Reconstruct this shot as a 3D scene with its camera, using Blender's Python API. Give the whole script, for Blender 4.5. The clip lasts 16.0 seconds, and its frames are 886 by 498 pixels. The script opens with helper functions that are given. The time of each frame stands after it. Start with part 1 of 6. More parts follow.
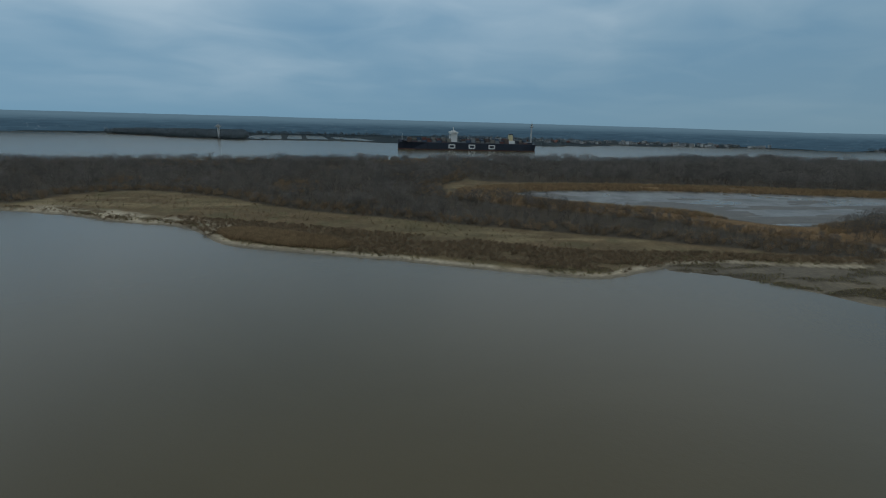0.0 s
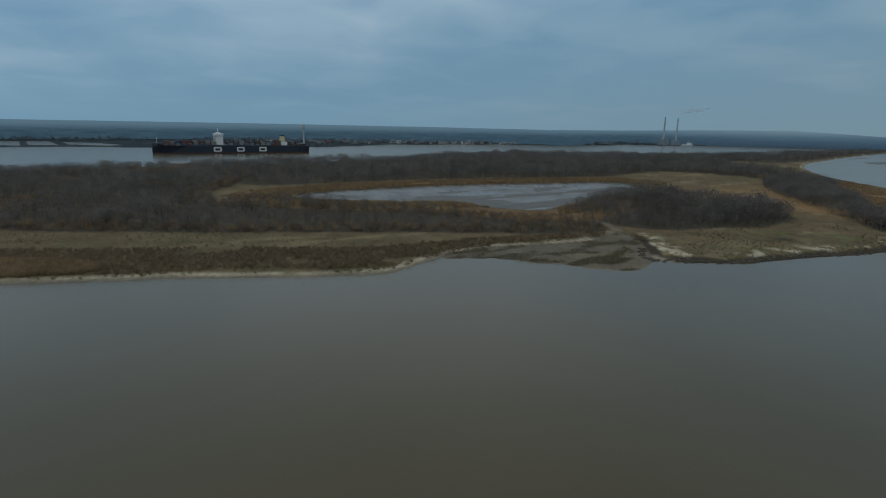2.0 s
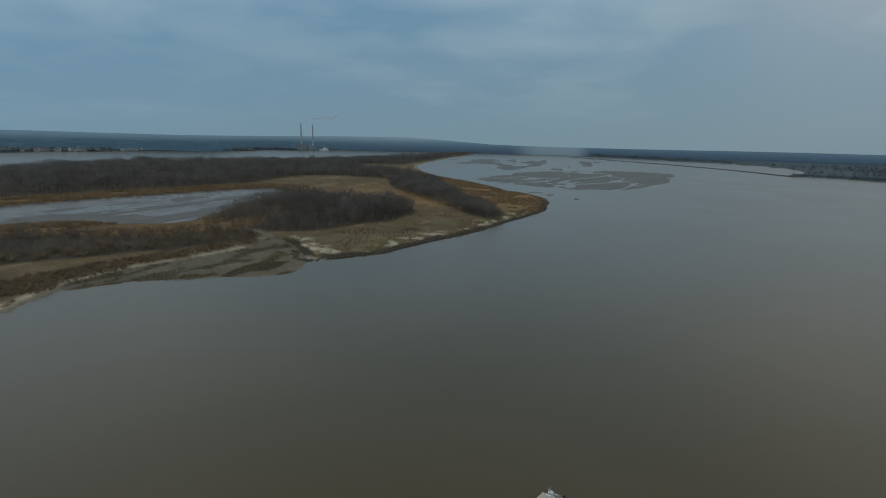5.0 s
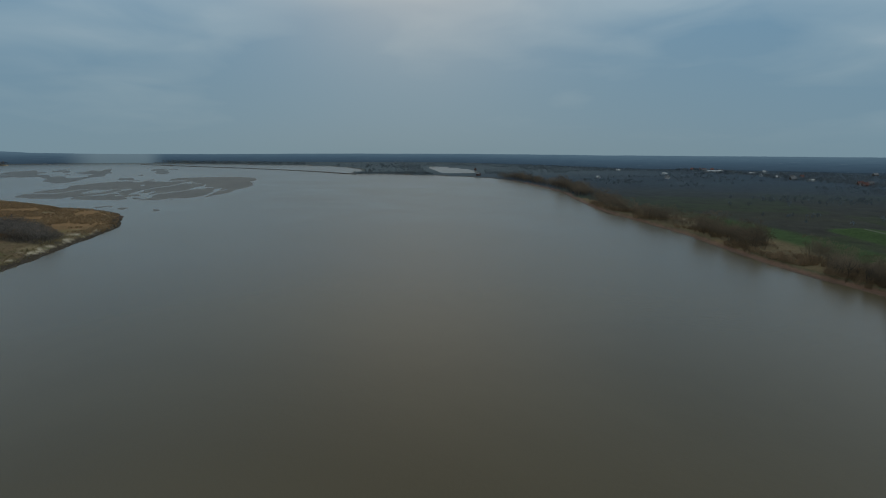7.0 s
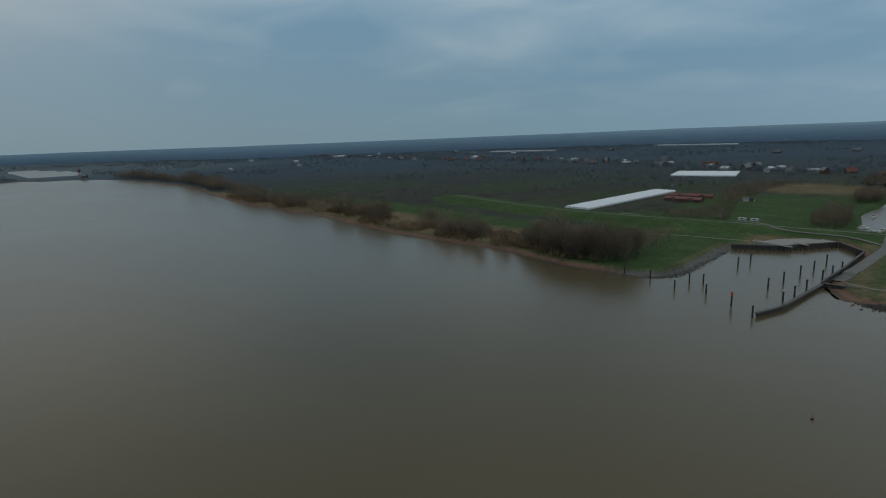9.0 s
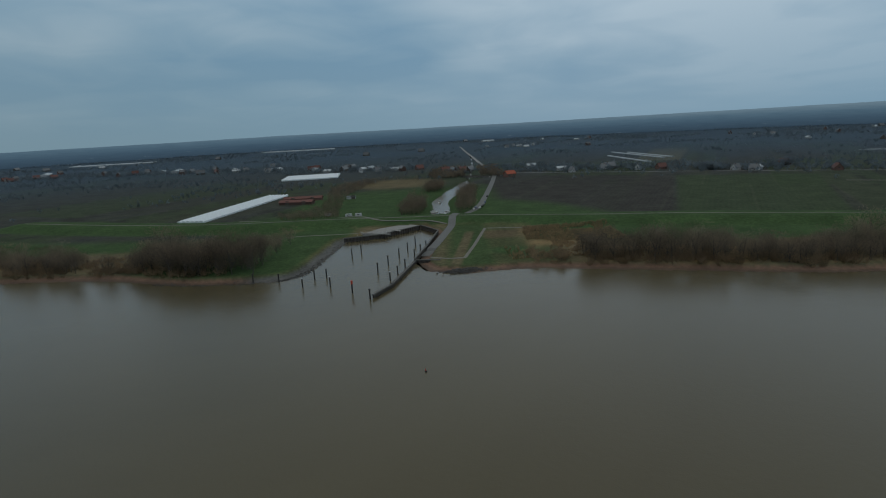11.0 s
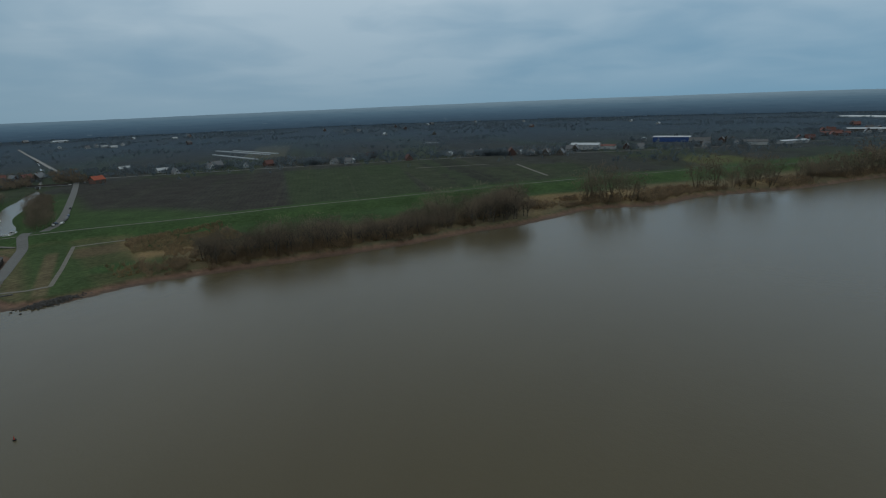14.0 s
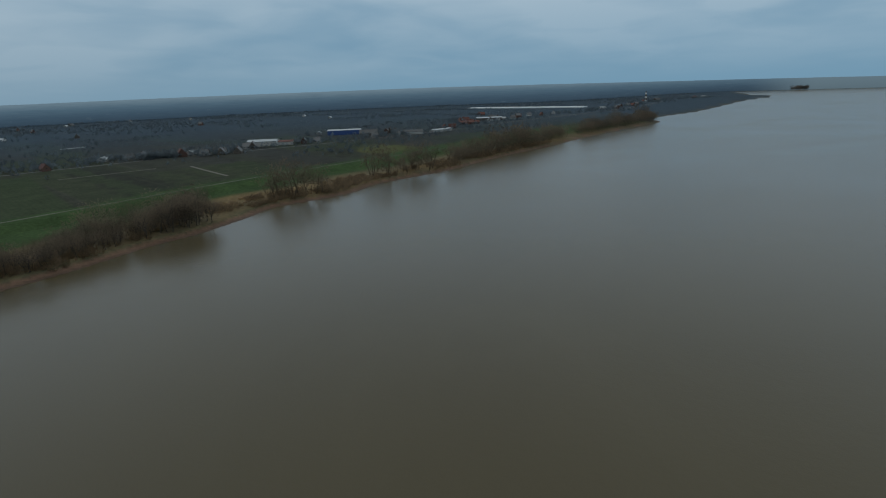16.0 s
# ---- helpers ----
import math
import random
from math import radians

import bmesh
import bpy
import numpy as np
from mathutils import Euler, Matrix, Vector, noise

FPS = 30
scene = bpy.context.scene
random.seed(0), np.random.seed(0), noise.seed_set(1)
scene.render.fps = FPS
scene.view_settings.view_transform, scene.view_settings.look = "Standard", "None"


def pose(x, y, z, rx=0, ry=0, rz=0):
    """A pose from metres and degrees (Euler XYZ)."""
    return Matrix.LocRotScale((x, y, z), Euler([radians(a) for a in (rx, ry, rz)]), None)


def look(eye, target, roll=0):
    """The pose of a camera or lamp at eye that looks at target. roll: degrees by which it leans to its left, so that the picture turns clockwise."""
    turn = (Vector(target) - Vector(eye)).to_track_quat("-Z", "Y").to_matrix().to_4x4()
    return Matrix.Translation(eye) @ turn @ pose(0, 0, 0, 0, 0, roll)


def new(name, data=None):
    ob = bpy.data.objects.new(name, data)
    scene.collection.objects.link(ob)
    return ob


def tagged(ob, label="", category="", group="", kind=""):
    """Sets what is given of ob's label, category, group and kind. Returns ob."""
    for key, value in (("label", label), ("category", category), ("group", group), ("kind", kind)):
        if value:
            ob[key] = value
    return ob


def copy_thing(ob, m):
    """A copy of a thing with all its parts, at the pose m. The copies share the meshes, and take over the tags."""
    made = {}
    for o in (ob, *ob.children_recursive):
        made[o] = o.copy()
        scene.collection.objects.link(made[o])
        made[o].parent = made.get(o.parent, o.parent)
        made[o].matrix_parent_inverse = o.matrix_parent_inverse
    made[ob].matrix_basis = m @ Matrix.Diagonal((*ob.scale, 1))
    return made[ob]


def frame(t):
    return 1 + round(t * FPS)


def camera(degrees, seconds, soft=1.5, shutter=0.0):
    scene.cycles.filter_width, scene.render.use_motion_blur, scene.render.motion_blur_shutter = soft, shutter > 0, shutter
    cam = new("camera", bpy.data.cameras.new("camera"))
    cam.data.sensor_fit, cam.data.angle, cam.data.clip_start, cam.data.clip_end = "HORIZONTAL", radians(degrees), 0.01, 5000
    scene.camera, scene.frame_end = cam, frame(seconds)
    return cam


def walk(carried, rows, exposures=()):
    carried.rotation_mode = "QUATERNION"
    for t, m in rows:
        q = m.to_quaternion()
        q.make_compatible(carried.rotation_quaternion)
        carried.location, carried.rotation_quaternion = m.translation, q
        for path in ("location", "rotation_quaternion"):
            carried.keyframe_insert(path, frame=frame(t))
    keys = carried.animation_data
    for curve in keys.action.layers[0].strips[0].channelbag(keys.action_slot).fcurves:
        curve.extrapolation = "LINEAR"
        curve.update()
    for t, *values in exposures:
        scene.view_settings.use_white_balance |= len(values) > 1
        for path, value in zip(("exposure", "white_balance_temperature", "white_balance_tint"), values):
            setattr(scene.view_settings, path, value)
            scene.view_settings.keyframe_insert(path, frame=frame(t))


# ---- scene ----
cam = camera(78.5, 16.0, soft=1.1)
PATH = [
    (0.0, pose(0, 0, 80, 76.72, -1.45, -1.61)),
    (0.5, pose(0, 0, 80, 76.80, -1.21, -8.66)),
    (1.0, pose(0, 0, 80, 76.97, -1.00, -14.18)),
    (1.5, pose(0, 0, 80, 77.05, -1.00, -19.01)),
    (2.0, pose(0, 0, 80, 77.25, -0.97, -24.79)),
    (2.5, pose(0, 0, 80, 77.48, -0.92, -30.03)),
    (3.0, pose(0, 0, 80, 77.57, -0.88, -35.37)),
    (5.5, pose(0, 0, 80, 78.87, -1.59, -70.51)),
    (6.0, pose(0, 0, 80, 79.21, -1.72, -81.74)),
    (6.5, pose(0, 0, 80, 79.59, -1.24, -92.41)),
    (7.0, pose(0, 0, 80, 79.64, -0.30, -102.82)),
    (7.5, pose(0, 0, 80, 79.49, 0.67, -113.38)),
    (8.0, pose(0, 0, 80, 78.89, 1.27, -122.94)),
    (8.5, pose(0, 0, 80, 78.31, 1.78, -131.25)),
    (9.0, pose(0, 0, 80, 78.04, 2.06, -139.95)),
    (9.5, pose(0, 0, 80, 77.98, 2.35, -149.42)),
    (10.0, pose(0, 0, 80, 77.66, 2.79, -159.81)),
    (12.5, pose(0, 0, 80, 76.05, 2.16, -202.20)),
    (13.0, pose(0, 0, 80, 75.78, 2.08, -207.73)),
    (13.5, pose(0, 0, 80, 75.41, 2.01, -212.70)),
    (14.0, pose(0, 0, 80, 75.11, 2.02, -218.68)),
    (14.5, pose(0, 0, 80, 74.88, 2.12, -226.14)),
    (15.0, pose(0, 0, 80, 74.19, 2.46, -234.68)),
    (15.5, pose(0, 0, 80, 73.61, 2.29, -242.48)),
    (16.0, pose(0, 0, 80, 73.45, 2.21, -251.34)),
]
walk(cam, PATH, [(0.0, 0.0, 6430, 11), (3.5, 0.0, 6430, 11), (6.0, 0.0, 6620, 12), (10.0, 0.0, 6580, 12), (13.0, 0.0, 6540, 11), (16.0, 0.0, 6640, 12)])

# ---------------------------------------------------------------- light
SUN_AZ, SUN_EL = radians(100), radians(22)          # clockwise from north, above the horizon
world = bpy.data.worlds.new("overcast_sky")
scene.world = world
world.use_nodes = True


class Nodes:
    """A short way to write node trees."""

    def __init__(self, tree):
        self.tree = tree
        tree.nodes.clear()

    def add(self, kind, ins=None, **attrs):
        n = self.tree.nodes.new(kind)
        for key, value in attrs.items():
            setattr(n, key, value)
        for key, value in (ins or {}).items():
            if isinstance(value, bpy.types.NodeSocket):
                self.tree.links.new(value, n.inputs[key])
            else:
                n.inputs[key].default_value = value
        return n

    def math(self, op, a, b=0.0, c=0.0, clamp=False):
        return self.add("ShaderNodeMath", {0: a, 1: b, 2: c}, operation=op, use_clamp=clamp).outputs[0]

    def mix(self, fac, a, b, blend="MIX"):
        n = self.add("ShaderNodeMix", {0: fac, 6: a, 7: b}, data_type="RGBA", blend_type=blend)
        return n.outputs[2]

    def ramp(self, fac, stops):
        n = self.add("ShaderNodeValToRGB", {0: fac})
        el = n.color_ramp.elements
        while len(el) < len(stops):
            el.new(0.5)
        for e, (p, c) in zip(el, stops):
            e.position, e.color = p, (*c, 1) if len(c) == 3 else c
        return n.outputs[0]

    def noise(self, vec, scale, detail=4, rough=0.55, distortion=0.0):
        return self.add("ShaderNodeTexNoise", {"Vector": vec, "Scale": scale, "Detail": detail, "Roughness": rough, "Distortion": distortion}).outputs[0]


def build_sky():
    N = Nodes(world.node_tree)
    sky = N.add("ShaderNodeTexSky", sky_type="NISHITA", sun_disc=False, sun_elevation=SUN_EL, sun_rotation=SUN_AZ, dust_density=2.0)
    way = N.add("ShaderNodeTexCoord").outputs["Generated"]
    xyz = N.add("ShaderNodeSeparateXYZ", {0: way})
    up = N.math("MAXIMUM", xyz.outputs[2], 0.0)
    # cloud layer seen in perspective: flatten the direction on a high sheet
    k = N.math("DIVIDE", 1.0, N.math("ADD", up, 0.16))
    flat = N.add("ShaderNodeCombineXYZ", {0: N.math("MULTIPLY_ADD", xyz.outputs[0], k, 7.3), 1: N.math("MULTIPLY_ADD", xyz.outputs[1], k, 2.9), 2: 0.0}).outputs[0]
    big = N.noise(flat, 0.6, 2, 0.45, 0.5)
    fine = N.noise(flat, 1.9, 4, 0.45, 0.5)
    f = N.math("ADD", N.math("MULTIPLY", big, 0.70), N.math("MULTIPLY", fine, 0.32))
    f = N.math("ADD", f, N.add("ShaderNodeMapRange", {0: up, 1: 0.08, 2: 0.34, 3: -0.03, 4: 0.17}, interpolation_type="SMOOTHSTEP").outputs[0])
    # glow of the veiled sun
    sun_dir = (math.sin(SUN_AZ) * math.cos(SUN_EL), math.cos(SUN_AZ) * math.cos(SUN_EL), math.sin(SUN_EL))
    dot = N.add("ShaderNodeVectorMath", {0: way, 1: sun_dir}, operation="DOT_PRODUCT").outputs["Value"]
    glow = N.math("POWER", N.math("MAXIMUM", dot, 0.0), 34.0)
    # cloud is thicker on the sun's side of the sky and thins out towards the west
    f = N.math("MULTIPLY_ADD", dot, -0.19, f)
    # brighter break in the cloud low in the south-west
    gap = N.add("ShaderNodeVectorMath", {0: way, 1: (-0.30, -0.94, 0.14)}, operation="DOT_PRODUCT").outputs["Value"]
    gap = N.math("POWER", N.math("MAXIMUM", gap, 0.0), 9.0)
    f = N.math("MULTIPLY_ADD", gap, 0.10, f)
    thin = N.add("ShaderNodeVectorMath", {0: way, 1: (0.50, 0.82, 0.29)}, operation="DOT_PRODUCT").outputs["Value"]
    f = N.math("MULTIPLY_ADD", N.math("POWER", N.math("MAXIMUM", thin, 0.0), 38.0), 0.11, f)
    cloud = N.ramp(f, [(0.36, (0.105, 0.205, 0.30)), (0.50, (0.175, 0.27, 0.345)), (0.60, (0.25, 0.335, 0.395)), (0.72, (0.36, 0.43, 0.47))])
    cloud = N.mix(N.math("MULTIPLY", glow, 0.6), cloud, (0.40, 0.40, 0.38, 1))
    # the thick cloud overhead is grey and a little brighter
    over = N.add("ShaderNodeMapRange", {0: up, 1: 0.36, 2: 0.85}, interpolation_type="SMOOTHSTEP").outputs[0]
    cloud = N.mix(over, cloud, (0.326, 0.337, 0.318, 1))
    # mist low over the horizon
    low = N.ramp(up, [(0.0, (1, 1, 1)), (0.05, (0.75, 0.75, 0.75)), (0.26, (0, 0, 0))])
    haze = N.mix(N.math("MULTIPLY_ADD", dot, 0.5, 0.5), (0.128, 0.232, 0.308, 1), (0.126, 0.194, 0.232, 1))
    haze = N.mix(N.math("MULTIPLY", gap, 0.55), haze, (0.205, 0.275, 0.318, 1))
    col = N.mix(1.0, N.mix(low, cloud, haze), N.mix(N.math("MAXIMUM", dot, 0.0), (0.945, 1.0, 1.055, 1), (1.015, 1.0, 0.98, 1)), "MULTIPLY")
    blue = N.add("ShaderNodeBackground", {"Color": sky.outputs[0], "Strength": 0.05})
    veil = N.add("ShaderNodeBackground", {"Color": col, "Strength": 1.36})
    both = N.add("ShaderNodeMixShader", {0: 0.985, 1: blue.outputs[0], 2: veil.outputs[0]})
    N.add("ShaderNodeOutputWorld", {0: both.outputs[0]})


build_sky()
sun = new("sun", bpy.data.lights.new("sun", "SUN"))
sun.data.energy, sun.data.angle, sun.data.color = 0.15, radians(180), (1.0, 0.97, 0.93)
sun.matrix_world = look((math.sin(SUN_AZ) * 100, math.cos(SUN_AZ) * 100, 100 * math.tan(SUN_EL)), (0, 0, 0))


# ---------------------------------------------------------------- materials
def material(name):
    m = bpy.data.materials.new(name)
    m.use_nodes = True
    N = Nodes(m.node_tree)
    pos = N.add("ShaderNodeNewGeometry").outputs["Position"]
    return m, N, pos


def finish(N, color, rough=0.8, bump=None, dist=0.1, strength=0.5, metal=0.0, ior=1.45):
    ins = {"Base Color": color, "Roughness": rough, "Metallic": metal, "IOR": ior}
    if bump is not None:
        ins["Normal"] = N.add("ShaderNodeBump", {"Height": bump, "Distance": dist, "Strength": strength}).outputs[0]
    b = N.add("ShaderNodeBsdfPrincipled", ins)
    N.add("ShaderNodeOutputMaterial", {0: b.outputs[0]})
    return b


def plain(name, color, rough=0.7, vary=0.25, scale=1.0, metal=0.0, spread=0.0):
    """Painted or weathered surface with grain and blotches at two scales; spread varies it from thing to thing."""
    m, N, pos = material(name)
    a, b = N.noise(pos, scale, 4), N.noise(pos, scale * 9, 3)
    f = N.math("ADD", N.math("MULTIPLY", a, 0.65), N.math("MULTIPLY", b, 0.35))
    if spread:
        r = N.add("ShaderNodeObjectInfo").outputs["Random"]
        f = N.math("ADD", f, N.math("MULTIPLY", N.math("SUBTRACT", r, 0.5), spread))
    dark, light = [c * (1 - vary) for c in color], [min(1, c * (1 + vary)) for c in color]
    finish(N, N.ramp(f, [(0.3, dark), (0.7, light)]), rough, b, 0.02, 0.4, metal)
    return m


def foliage(name, dark, light, patch=0.03):
    """Bare twigs, reeds and grass: varied plant by plant and in wide patches; each plant is shaded as one soft round crown."""
    m, N, pos = material(name)
    r = N.add("ShaderNodeNewGeometry").outputs["Random Per Island"]
    tone = N.add("ShaderNodeAttribute", attribute_name="tone").outputs["Fac"]
    n = N.math("ADD", N.math("MULTIPLY", N.noise(pos, patch, 3), 0.5), N.math("MULTIPLY", N.noise(pos, 0.13, 2), 0.2))
    f = N.math("ADD", N.math("MULTIPLY", r, 0.16), N.math("ADD", N.math("MULTIPLY", n, 0.82), N.math("MULTIPLY", tone, 0.44)), clamp=True)
    lean = N.add("ShaderNodeAttribute", attribute_name="lean").outputs["Vector"]
    lean = N.add("ShaderNodeVectorTransform", {0: lean}, vector_type="NORMAL", convert_from="OBJECT", convert_to="WORLD").outputs[0]
    color = N.ramp(f, [(0.25, dark), (0.85, light)])
    # light from the crown's outer side counts on both sides of a twig
    away = N.add("ShaderNodeVectorMath", {0: lean, 1: (-1, -1, -1)}, operation="MULTIPLY").outputs[0]
    front = N.add("ShaderNodeBsdfDiffuse", {"Color": color, "Normal": lean})
    behind = N.add("ShaderNodeBsdfTranslucent", {"Color": color, "Normal": away})
    N.add("ShaderNodeOutputMaterial", {0: N.add("ShaderNodeAddShader", {0: front.outputs[0], 1: behind.outputs[0]}).outputs[0]})
    return m


def ground_material():
    m, N, pos = material("ground_cover")
    base = N.add("ShaderNodeVertexColor", layer_name="cover").outputs[0]
    n1, n2, n3 = N.noise(pos, 0.05, 4, 0.6), N.noise(pos, 0.4, 4, 0.65), N.noise(pos, 2.5, 3, 0.6)
    f = N.math("ADD", N.math("ADD", N.math("MULTIPLY", n1, 0.35), N.math("MULTIPLY", n2, 0.4)), N.math("MULTIPLY", n3, 0.25))
    tone = N.ramp(f, [(0.32, (0.48, 0.48, 0.46)), (0.5, (1, 1, 1)), (0.68, (1.6, 1.56, 1.48))])
    color = N.mix(1.0, base, tone, "MULTIPLY")
    # planted rows of the orchards and fields
    u = N.add("ShaderNodeVectorMath", {0: pos, 1: (0.90, -0.44, 0)}, operation="DOT_PRODUCT").outputs["Value"]
    row = N.math("MULTIPLY_ADD", N.math("SINE", N.math("MULTIPLY", u, 2 * math.pi / 4.2)), 0.5, 0.5)
    row = N.math("MULTIPLY", row, N.add("ShaderNodeAttribute", attribute_name="rows").outputs["Fac"])
    color = N.mix(N.math("MULTIPLY", row, 0.11), color, (0.095, 0.092, 0.062, 1))
    wet = N.add("ShaderNodeAttribute", attribute_name="wet").outputs["Fac"]
    finish(N, color, N.math("MULTIPLY_ADD", wet, -0.66, 0.95), n2, 0.25, 0.6, ior=N.math("MULTIPLY_ADD", wet, 0.2, 1.13))
    return m


def water_material():
    m, N, pos = material("river_water")
    xyz = N.add("ShaderNodeMapping", {"Vector": pos, "Scale": (1, 1, 0)}).outputs[0]
    wide = N.noise(xyz, 0.006, 4, 0.55, 0.8)
    waves = N.math("ADD", N.noise(xyz, 0.35, 4, 0.6), N.math("MULTIPLY", N.noise(xyz, 1.6, 3, 0.6), 0.35))
    rough = N.math("MULTIPLY_ADD", wide, 0.12, 0.16)
    silt = N.ramp(wide, [(0.3, (0.086, 0.070, 0.038)), (0.7, (0.105, 0.087, 0.050))])
    finish(N, silt, rough, waves, 0.25, 0.16, ior=1.30)
    return m


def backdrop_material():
    """Far country and far water; the mist is painted into a glowing colour, paler with height."""
    m, N, pos = material("painted_mist")
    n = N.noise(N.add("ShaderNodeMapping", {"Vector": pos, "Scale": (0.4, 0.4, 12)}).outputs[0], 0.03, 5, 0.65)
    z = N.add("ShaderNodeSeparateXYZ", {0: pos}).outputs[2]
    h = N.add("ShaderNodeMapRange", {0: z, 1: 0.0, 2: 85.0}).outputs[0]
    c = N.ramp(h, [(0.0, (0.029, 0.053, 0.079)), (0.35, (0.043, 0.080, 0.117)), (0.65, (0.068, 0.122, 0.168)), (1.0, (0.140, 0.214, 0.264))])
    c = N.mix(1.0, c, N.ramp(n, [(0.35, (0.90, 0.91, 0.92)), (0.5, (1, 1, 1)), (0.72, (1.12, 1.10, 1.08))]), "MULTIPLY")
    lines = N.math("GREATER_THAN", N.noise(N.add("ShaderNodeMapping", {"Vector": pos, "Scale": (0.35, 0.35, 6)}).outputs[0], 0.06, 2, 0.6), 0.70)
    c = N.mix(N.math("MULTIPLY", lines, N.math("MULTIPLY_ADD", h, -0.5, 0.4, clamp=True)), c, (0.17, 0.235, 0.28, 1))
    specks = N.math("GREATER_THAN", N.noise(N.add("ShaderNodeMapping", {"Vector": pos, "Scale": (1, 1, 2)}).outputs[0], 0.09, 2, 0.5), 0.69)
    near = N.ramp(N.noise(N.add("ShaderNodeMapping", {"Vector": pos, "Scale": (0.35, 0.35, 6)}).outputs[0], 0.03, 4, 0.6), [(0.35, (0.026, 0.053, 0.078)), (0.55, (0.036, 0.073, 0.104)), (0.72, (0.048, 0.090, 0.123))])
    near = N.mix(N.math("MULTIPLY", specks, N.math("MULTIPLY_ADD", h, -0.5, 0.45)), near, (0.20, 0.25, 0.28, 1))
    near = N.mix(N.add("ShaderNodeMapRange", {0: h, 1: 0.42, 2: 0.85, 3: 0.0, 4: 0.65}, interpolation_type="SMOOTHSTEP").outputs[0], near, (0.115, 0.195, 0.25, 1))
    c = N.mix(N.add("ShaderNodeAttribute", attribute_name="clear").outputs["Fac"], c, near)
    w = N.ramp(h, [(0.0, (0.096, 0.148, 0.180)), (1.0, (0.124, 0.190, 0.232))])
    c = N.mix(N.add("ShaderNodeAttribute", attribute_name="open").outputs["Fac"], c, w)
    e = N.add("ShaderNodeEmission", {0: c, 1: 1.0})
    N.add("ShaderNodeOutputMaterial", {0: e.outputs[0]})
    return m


M_GROUND, M_WATER, M_BACK = ground_material(), water_material(), backdrop_material()
M_TWIG = foliage("bare_twigs", (0.066, 0.054, 0.041), (0.182, 0.145, 0.106))
M_TWIG_FAR = foliage("bare_woods", (0.056, 0.053, 0.050), (0.185, 0.168, 0.152), 0.012)
# far trees: distance haze is tinted into the twig colour as blue-grey
M_HAZETREE = foliage("haze_tinted_trees", (0.062, 0.080, 0.094), (0.130, 0.157, 0.174), 0.01)
# eastern cape trees: paled further, the mist put into their colour
M_HAZEWOOD = foliage("mist_paled_trees", (0.080, 0.10, 0.112), (0.155, 0.182, 0.195), 0.01)
M_SHRUB = foliage("brown_shrub", (0.095, 0.070, 0.046), (0.25, 0.18, 0.115))
M_REED = foliage("dry_reed", (0.155, 0.106, 0.062), (0.36, 0.255, 0.15), 0.02)
M_TUFT = foliage("dry_grass_tuft", (0.10, 0.085, 0.045), (0.28, 0.24, 0.14), 0.05)
M_BARK = plain("bark", (0.09, 0.078, 0.066), 0.9, 0.4, 3)


# ---------------------------------------------------------------- shaping tools
def noise2(x, y, size, seed=0):
    """Smooth value noise in 0..1 over the plan."""
    x, y = np.asarray(x) / size + seed * 17.31, np.asarray(y) / size - seed * 9.77
    i, j = np.floor(x).astype(np.int64), np.floor(y).astype(np.int64)
    u, v = x - i, y - j
    u, v = u * u * (3 - 2 * u), v * v * (3 - 2 * v)

    def h(a, b):
        n = (a * 374761393 + b * 668265263 + seed * 1442695) & 0x7FFFFFFF
        n = ((n ^ (n >> 13)) * 1274126177) & 0x7FFFFFFF
        return ((n ^ (n >> 16)) & 0xFFFF) / 65535.0

    return (h(i, j) * (1 - u) + h(i + 1, j) * u) * (1 - v) + (h(i, j + 1) * (1 - u) + h(i + 1, j + 1) * u) * v


def fractal(x, y, size, seed=0, octaves=3):
    return sum(noise2(x, y, size / 2**k, seed + k) * 0.5**k for k in range(octaves)) / sum(0.5**k for k in range(octaves))


def rounded(points, closed=True, steps=4):
    """A smooth line through the corner points."""
    p = np.array(points, float)
    if closed:
        p = np.vstack([p[-1], p, p[0], p[1]])
    else:
        p = np.vstack([2 * p[0] - p[1], p, 2 * p[-1] - p[-2]])
    out = []
    for k in range(1, len(p) - 2):
        a, b, c, d = p[k - 1 : k + 3]
        for t in np.arange(steps) / steps:
            out.append(0.5 * (2 * b + (c - a) * t + (2 * a - 5 * b + 4 * c - d) * t * t + (3 * b - a - 3 * c + d) * t**3))
    if not closed:
        out.append(p[-2])
    return np.array(out)


def line_distance(x, y, line, closed=False):
    """Distance from each place to a line, and how far along the line its nearest point is."""
    a = np.array(line, float)
    b = np.roll(a, -1, 0) if closed else a[1:]
    a = a if closed else a[:-1]
    best, along, run = np.full(x.shape, 1e12), np.zeros(x.shape), 0.0
    for (ax, ay), (bx, by) in zip(a, b):
        ex, ey = bx - ax, by - ay
        ll = ex * ex + ey * ey + 1e-9
        t = np.clip(((x - ax) * ex + (y - ay) * ey) / ll, 0, 1)
        d = (x - ax - t * ex) ** 2 + (y - ay - t * ey) ** 2
        near = d < best
        best = np.where(near, d, best)
        along = np.where(near, run + t * math.sqrt(ll), along)
        run += math.sqrt(ll)
    return np.sqrt(best), along


def inside(x, y, poly):
    odd = np.zeros(x.shape, bool)
    for (ax, ay), (bx, by) in zip(poly, np.roll(poly, -1, 0)):
        if ay != by:
            odd ^= ((ay > y) != (by > y)) & (x < (bx - ax) * (y - ay) / (by - ay) + ax)
    return odd


